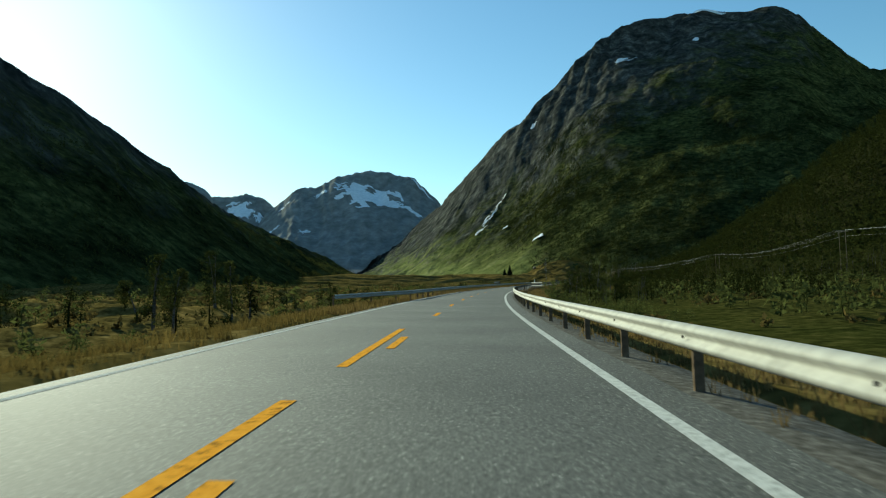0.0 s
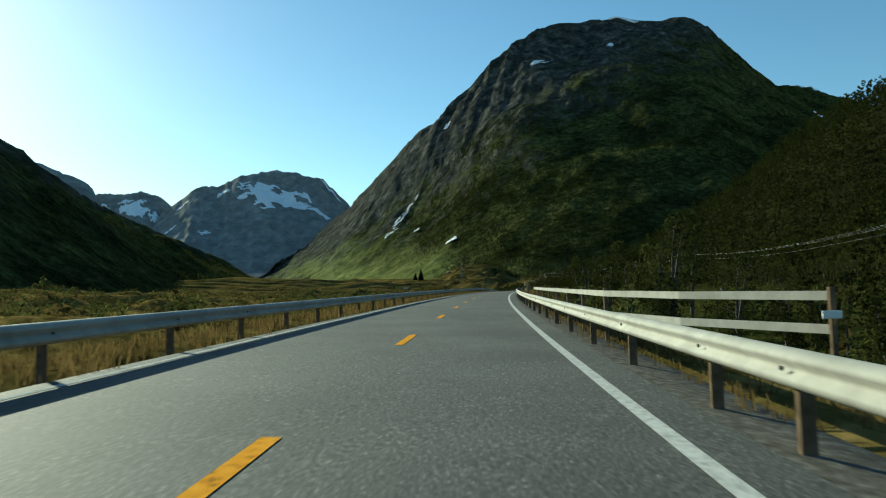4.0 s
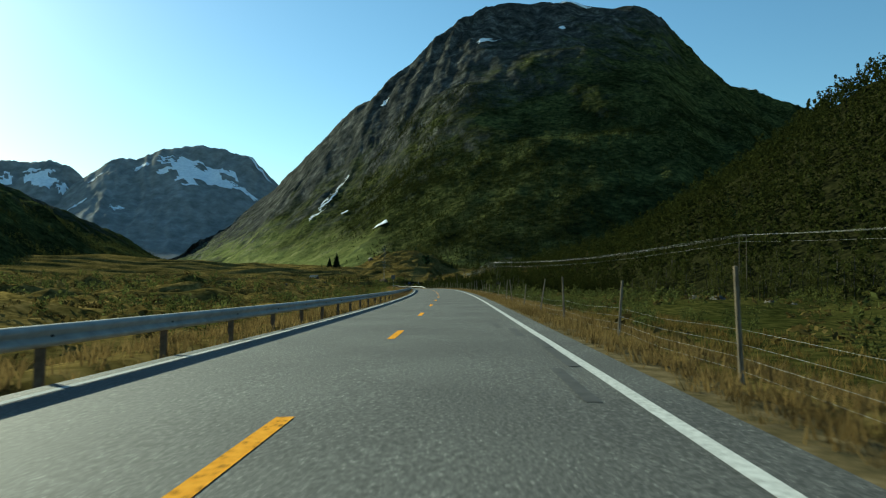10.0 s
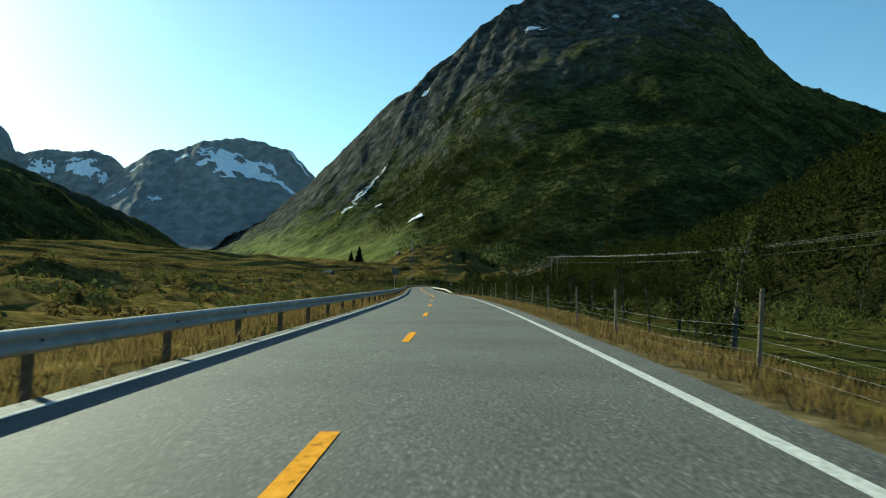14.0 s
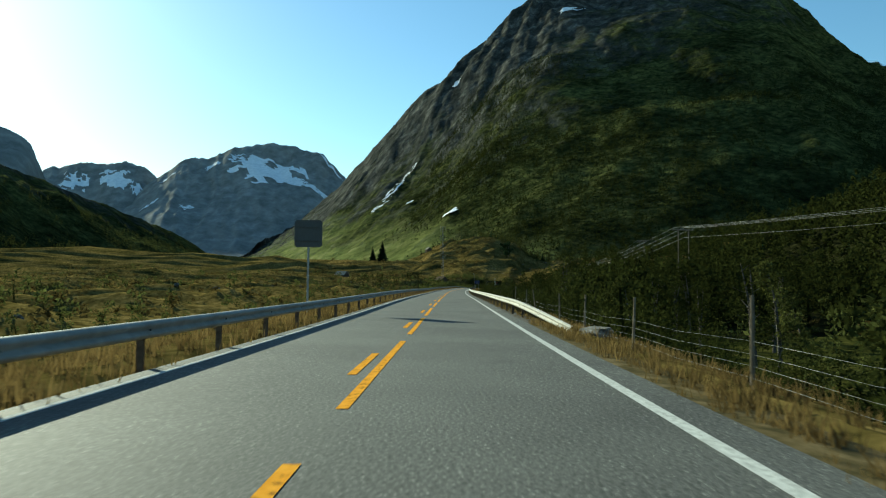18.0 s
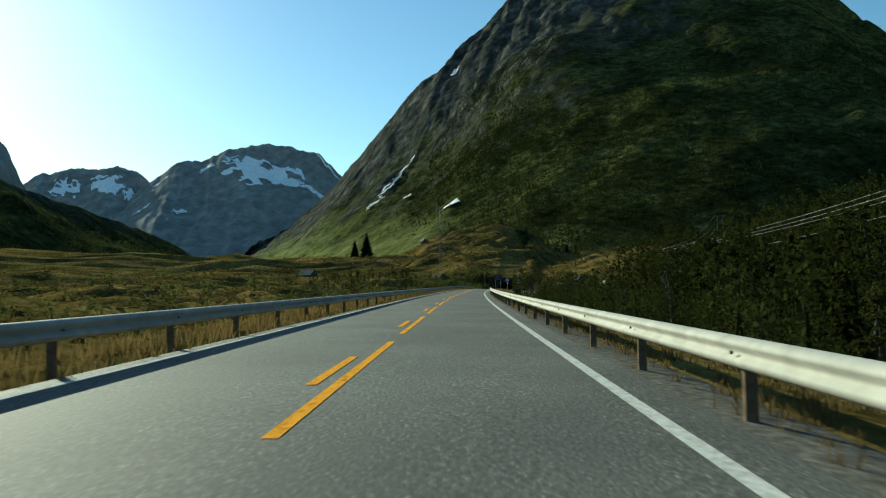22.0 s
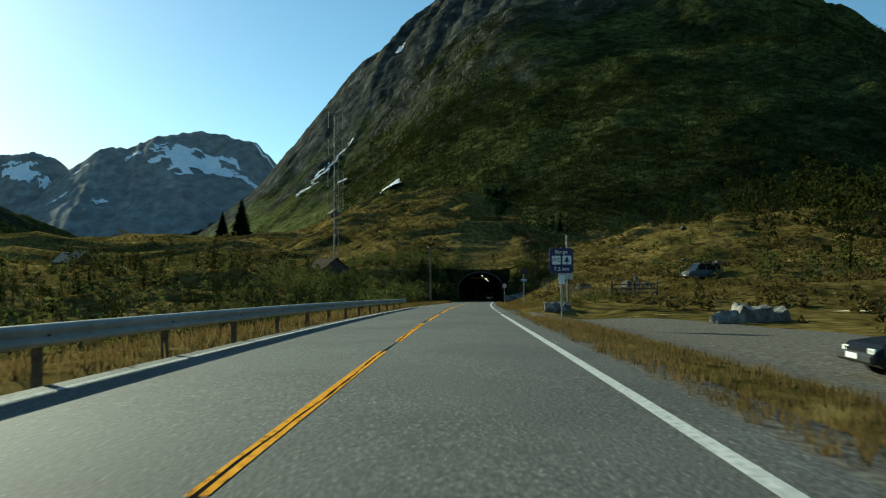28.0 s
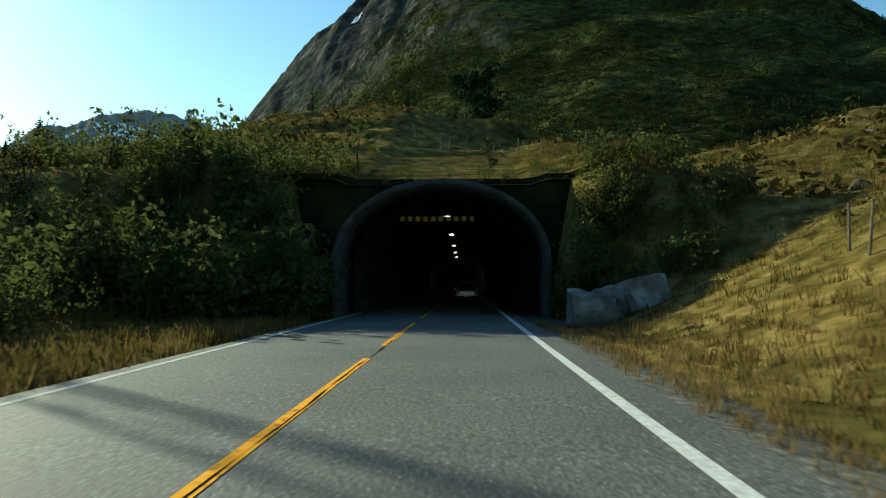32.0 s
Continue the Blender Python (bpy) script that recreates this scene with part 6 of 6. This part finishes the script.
PALE_ROCK = material("pale_rock", [(0.34, (0.08, 0.076, 0.068)), (0.52, (0.2, 0.192, 0.174)), (0.7, (0.38, 0.365, 0.335))], scale=1.8, detail=10, rough=0.9, bump=0.8, spread=0.2)
BLOCKS = [hewn(k * 5.3) for k in range(4)]
for me in BLOCKS:
    me.materials[0] = PALE_ROCK
ROCKS = [boulder(k * 3.7, 1.0 + 0.2 * (k % 3), 1.0, 0.75 + 0.1 * (k % 2)) for k in range(6)]


def put_rock(s, d, size, label, name="boulder", sink=0.25, group="", tilt=0.0):
    g_ = random.Random(int(s * 7 + d * 13))
    ob = new(name, BLOCKS[g_.randrange(4)] if name == "stone_block" else ROCKS[g_.randrange(6)])
    ob.matrix_world = Matrix.Translation(spot(s, d, size * (0.36 - sink))) @ pose(0, 0, 0, g_.uniform(-15, 15) + tilt, g_.uniform(-15, 15), g_.uniform(0, 360))
    ob.scale = (size, size * g_.uniform(0.7, 1.0), size * g_.uniform(0.75, 1.1))
    return tagged(ob, label, "rock", group)


for s, d, q in ((429, 58, 3.6), (431, 63.5, 3.8), (428, 61.2, 1.4), (434, 60, 2.2), (410, 64, 2.4), (409, 68, 1.5), (507, 46, 2.2), (499, 36, 1.6), (518, 52, 1.8), (300, 55, 2.0), (470, 80, 2.4)):
    put_rock(s, d, q, "grey boulder lying in the green field", group="field boulders")
for k, (s, d, q) in enumerate(((821.8, 7.3, 0.9), (822.6, 7.9, 0.8), (822.2, 8.4, 0.7), (823.4, 7.4, 0.6))):
    ob = put_rock(s, d, q, "pale split stone block in a rough roadside wall", "stone_block", 0.1 - 0, "stone blocks by the lay-by")
for s, d, q in ((809, 15.2, 1.0), (810, 16.4, 1.2), (810.6, 17.6, 1.1), (811, 18.8, 0.9), (808, 14.4, 0.7), (808, 27, 1.6), (806, 30, 2.0), (803, 33, 2.2), (800, 29, 1.3), (797, 35, 1.6), (812, 34, 1.7)):
    put_rock(s, d, q, "rough grey rock heaped beyond the gravel", "stone_block", 0.15, "rocks round the lay-by", 20.0)
for s, d, q in ((859.5, 20.0, 2.0), (862, 22.8, 1.4), (868, 15.7, 2.2), (844, 20, 1.2), (830, 7.2, 0.8)):
    put_rock(s, d, q, "weathered grey rock on the grassy slope", group="slope rocks")
for s, d, q in ((905.4, 6.0, 1.5), (906.2, 6.9, 1.5), (905.8, 7.9, 1.5)):
    put_rock(s, d, q, "pale hewn stone block beside the tunnel mouth", "stone_block", 0.05, "stone blocks by the tunnel")
rk = np.random.default_rng(31)
for s, d in zip(rk.uniform(865, 1060, 60), rk.uniform(10, 95, 60)):
    put_rock(s, d, float(rk.uniform(0.4, 1.4)), "grey rock in the hill pasture", group="pasture rocks")
for s, d in zip(rk.uniform(560, 880, 40), rk.uniform(-110, -16, 40)):
    put_rock(s, d, float(rk.uniform(0.6, 2.0)), "mossy grey rock among the scrub", group="valley rocks")

flat_stone = put_rock(519.5, 5.75, 0.65, "pale flat stone lying at the foot of the fence", "stone_block", 0.2)
flat_stone.scale = (0.9, 0.6, 0.3)

# old grey stump and broken timber
st = empty("tree_stump", Matrix.Translation(spot(860.5, 21.4)), "split grey tree stump beside a boulder", "stump")
g = random.Random(12)
for k in range(6):
    t = g.uniform(0, 6.28)
    part("splinter", tube(bmesh.new(), (0.3 * math.cos(t), 0.3 * math.sin(t), -0.3), (0.15 * math.cos(t + 0.4), 0.15 * math.sin(t + 0.4), g.uniform(1.2, 2.3)), 0.24, 0.05, 7), POST_WOOD, st)
lg = empty("log_pile", Matrix.Translation(spot(806, 25)), "bleached broken logs lying crosswise", "logs")
for k in range(5):
    part("log", tube(bmesh.new(), (-1.6 + 0.5 * k, -0.3, 0.1 + 0.1 * k), (0.9 - 0.3 * k, 0.8, 0.9 + 0.2 * k), 0.11, 0.08, 8), POST_WOOD, lg)


# ---- vehicles ----
CAR_BLACK = plain("dark_car_paint", (0.012, 0.013, 0.016), 0.25)
CAR_SILVER = plain("silver_car_paint", (0.4, 0.41, 0.42), 0.3, 0.6)
CAR_GREY = plain("grey_van_paint", (0.1, 0.11, 0.12), 0.3)
GLASS = plain("dark_window_glass", (0.01, 0.012, 0.014), 0.06)
TYRE = plain("tyre_rubber", (0.012, 0.012, 0.012), 0.8)
RIM = plain("wheel_rim", (0.3, 0.3, 0.3), 0.4, 0.7)
TAIL = plain("tail_lamp_red", (0.35, 0.01, 0.01), 0.3)


def car(name, m, length, width, tall, paint, label, category, boxy=0.0):
    """x is ahead. A body from cross-sections, a glass house, wheels, lamps."""
    th = empty(name, m, label, category)
    hl, hw, sill, belt = length / 2, width / 2, 0.22, tall * 0.58
    bm = bmesh.new()
    stations_ = [(-hl, 0.9, 0.42, belt * 0.92), (-hl + 0.12, 0.97, 0.26, belt), (-hl * 0.5, 1.0, sill, belt), (0, 1.0, sill, belt), (hl * 0.42, 1.0, sill, belt * 0.98), (hl - 0.15, 0.95, 0.26, belt * 0.84), (hl, 0.86, 0.36, belt * 0.72)]
    rings = []
    for x, w, lo, hi in stations_:
        w *= hw
        rings.append([bm.verts.new(p) for p in ((x, -w * 0.93, lo), (x, -w, (lo + hi) / 2), (x, -w * 0.96, hi - 0.04), (x, -w * 0.86, hi), (x, w * 0.86, hi), (x, w * 0.96, hi - 0.04), (x, w, (lo + hi) / 2), (x, w * 0.93, lo))])
    for a, b in zip(rings, rings[1:]):
        for k in range(8):
            bm.faces.new((a[k], a[(k + 1) % 8], b[(k + 1) % 8], b[k]))
    bm.faces.new(rings[0][::-1])
    bm.faces.new(rings[-1])
    bmesh.ops.recalc_face_normals(bm, faces=bm.faces)
    body = part("body", bm, paint, th)
    front = hl * (0.42 + 0.25 * boxy)
    pts = [(-hl + 0.08, belt - 0.02), (-hl + 0.32 - 0.2 * boxy, tall - 0.03), (front - 0.75, tall), (front, belt - 0.02)]
    bm = bmesh.new()
    lo = [[bm.verts.new((x, sgn * hw * (0.86 if k in (0, 3) else 0.72), z)) for k, (x, z) in enumerate(pts)] for sgn in (-1, 1)]
    bm.faces.new(lo[0])
    bm.faces.new(lo[1][::-1])
    for k in range(4):
        bm.faces.new((lo[0][k], lo[1][k], lo[1][(k + 1) % 4], lo[0][(k + 1) % 4]))
    bmesh.ops.recalc_face_normals(bm, faces=bm.faces)
    part("glass_house", bm, GLASS, th, "dark tinted glass house")
    rx0, rx1 = pts[1][0] - 0.02, pts[2][0] + 0.05
    part("roof", box(bmesh.new(), (rx1 - rx0, hw * 1.5, 0.07), ((rx0 + rx1) / 2, 0, tall + 0.01), 0.03), paint, th)
    for sgn in (-1, 1):
        for x0, z0, x1, z1 in ((pts[0][0], belt, pts[1][0], tall), (-0.15, belt, -0.15, tall), (pts[3][0], belt, pts[2][0], tall)):
            part("pillar", tube(bmesh.new(), (x0, sgn * hw * 0.87, z0 - 0.03), (x1, sgn * hw * 0.73, z1), 0.045, 0.04, 6), paint, th)
        part("mirror", box(bmesh.new(), (0.12, 0.16, 0.12), (front - 0.25, sgn * (hw + 0.06), belt + 0.08), 0.03), paint, th)
        part("headlamp", box(bmesh.new(), (0.06, 0.3, 0.14), (hl - 0.03, sgn * hw * 0.66, belt * 0.66), 0.02), SIGN_WHITE, th, "clear headlamp")
        part("tail_lamp", box(bmesh.new(), (0.06, 0.22, 0.26), (-hl + 0.0, sgn * hw * 0.76, belt * 0.82), 0.02), TAIL, th, "red tail lamp")
        for x in (-hl + 0.72, hl - 0.75):
            tyre = bmesh.new()
            bmesh.ops.create_cone(tyre, cap_ends=True, segments=24, radius1=0.31, radius2=0.31, depth=0.2, matrix=pose(x, sgn * (hw - 0.1), 0.31, 90))
            bmesh.ops.bevel(tyre, geom=[e for e in tyre.edges if e.calc_face_angle(0) > 1], offset=0.03, segments=2, affect="EDGES")
            wheel = part("wheel", tyre, TYRE, th)
            rim = bmesh.new()
            bmesh.ops.create_cone(rim, cap_ends=True, segments=18, radius1=0.2, radius2=0.17, depth=0.22, matrix=pose(x, sgn * (hw - 0.095), 0.31, 90))
            part("rim", rim, RIM, wheel)
    for x, q in ((hl + 0.02, 1), (-hl - 0.02, -1)):
        part("bumper", box(bmesh.new(), (0.16, width * 0.94, 0.2), (x, 0, 0.42), 0.05), BLACK, th)
        part("number_plate", box(bmesh.new(), (0.02, 0.5, 0.11), (x + q * 0.09, 0, 0.45)), SIGN_WHITE, th)
    return th


car("hatchback_car", Matrix.Translation(spot(785, 11.0, 0.06)) @ pose(0, 0, 0, 0, 0, heading(785) + 175), 3.7, 1.64, 1.42, CAR_BLACK, "dark five-door hatchback parked on the gravel", "car")
car("pickup_van", Matrix.Translation(spot(station(147, 846)[0], station(147, 846)[1], -0.1)) @ pose(0, 0, 0, 0, 0, heading(846) - 160), 4.7, 1.8, 1.9, CAR_GREY, "dark grey van standing in the field", "van", 0.7)
car("estate_car", Matrix.Translation(deck(938, 1.7, 0.0)) @ pose(0, 0, 0, 0, 0, heading(938) + 90), 4.5, 1.76, 1.55, CAR_SILVER, "silver estate car driving into the tunnel", "car", 0.4)


# ---- snow ----
def snow(P, u0, v0, du, dv, parent, seed, tilt=0.0, holes=0.35):
    """A ragged patch lying on a mountain side, in parts of its width and height."""
    nu, nv = P.shape[:2]
    n, m = 26, 18
    pts = np.empty((n, m, 3))
    inside = np.zeros((n, m), bool)
    for i in range(n):
        for j in range(m):
            a, b = 2 * i / (n - 1) - 1, 2 * j / (m - 1) - 1
            u = (u0 + du * (a + tilt * b)) * (nu - 1)
            v = (v0 + dv * b) * (nv - 1)
            p, q = int(np.clip(u, 0, nu - 2)), int(np.clip(v, 0, nv - 2))
            fu, fv = u - p, v - q
            pts[i, j] = P[p, q] * (1 - fu) * (1 - fv) + P[p + 1, q] * fu * (1 - fv) + P[p, q + 1] * (1 - fu) * fv + P[p + 1, q + 1] * fu * fv
            w = noise.fractal(Vector((a * 2.2 + seed, b * 2.6, seed)), 0.8, 2.0, 4)
            inside[i, j] = a * a + b * b + holes * 1.6 * w < 0.9
    pts[..., 2] += 3.0
    pts[..., 1] -= 3.0
    quads = [(i * m + j, (i + 1) * m + j, (i + 1) * m + j + 1, i * m + j + 1) for i in range(n - 1) for j in range(m - 1) if inside[i, j] and inside[i + 1, j] and inside[i, j + 1] and inside[i + 1, j + 1]]
    if quads:
        part("snow_patch", from_arrays("snow_patch", pts.reshape(-1, 3), np.array(quads), SNOW), None, parent)


for u, v, du, dv, tilt, holes in ((0.599, 0.842, 0.006, 0.007, 0.0, 0.35), (0.467, 0.233, 0.006, 0.012, 0.2, 0.5), (0.628, 0.292, 0.009, 0.012, -0.6, 0.7), (0.689, 0.12, 0.02, 0.008, 0, 0.6),
                                  # long narrow ones stand for pale streaks down the gully, drawn as snow
                                  (0.459, 0.50, 0.005, 0.035, -0.4, 1.9), (0.456, 0.575, 0.006, 0.04, -0.5, 1.7), (0.459, 0.645, 0.006, 0.03, -0.6, 1.4), (0.522, 0.705, 0.003, 0.01, -0.6, 0.5), (0.686, 0.297, 0.003, 0.008, 0.3, 0.6)):
    snow(MAIN, u, v, du, dv, mountain, u * 90, tilt, holes)
for u, v, du, dv, tilt, holes in ((0.53, 0.30, 0.115, 0.11, 0.3, 0.8), (0.60, 0.33, 0.05, 0.03, 0.3, 0.9), (0.67, 0.355, 0.04, 0.022, 0.5, 0.6), (0.69, 0.14, 0.035, 0.012, 0.6, 0.6), (0.36, 0.2, 0.03, 0.025, 0.5, 0.8),
                                  (0.2, 0.2, 0.025, 0.02, -0.6, 0.8), (0.165, 0.36, 0.035, 0.012, 0, 0.7), (0.31, 0.48, 0.03, 0.014, 0, 0.8), (0.45, 0.2, 0.03, 0.03, 0.4, 0.9)):
    snow(FAR1, u, v, du, dv, far_mountain, u * 70, tilt, holes)
for u, v, du, dv in ((0.607, 0.28, 0.1, 0.09), (0.42, 0.28, 0.08, 0.08), (0.75, 0.32, 0.05, 0.06)):
    snow(FAR2, u, v, du, dv, far_ridge, u * 50, 0.2, 0.9)
for u, v, du, dv in ((0.25, 0.29, 0.045, 0.04), (0.5, 0.1, 0.08, 0.012), (0.3, 0.11, 0.05, 0.012)):
    snow(REAR, u, v, du, dv, rear_mountain, u * 40, 0.3, 0.6)
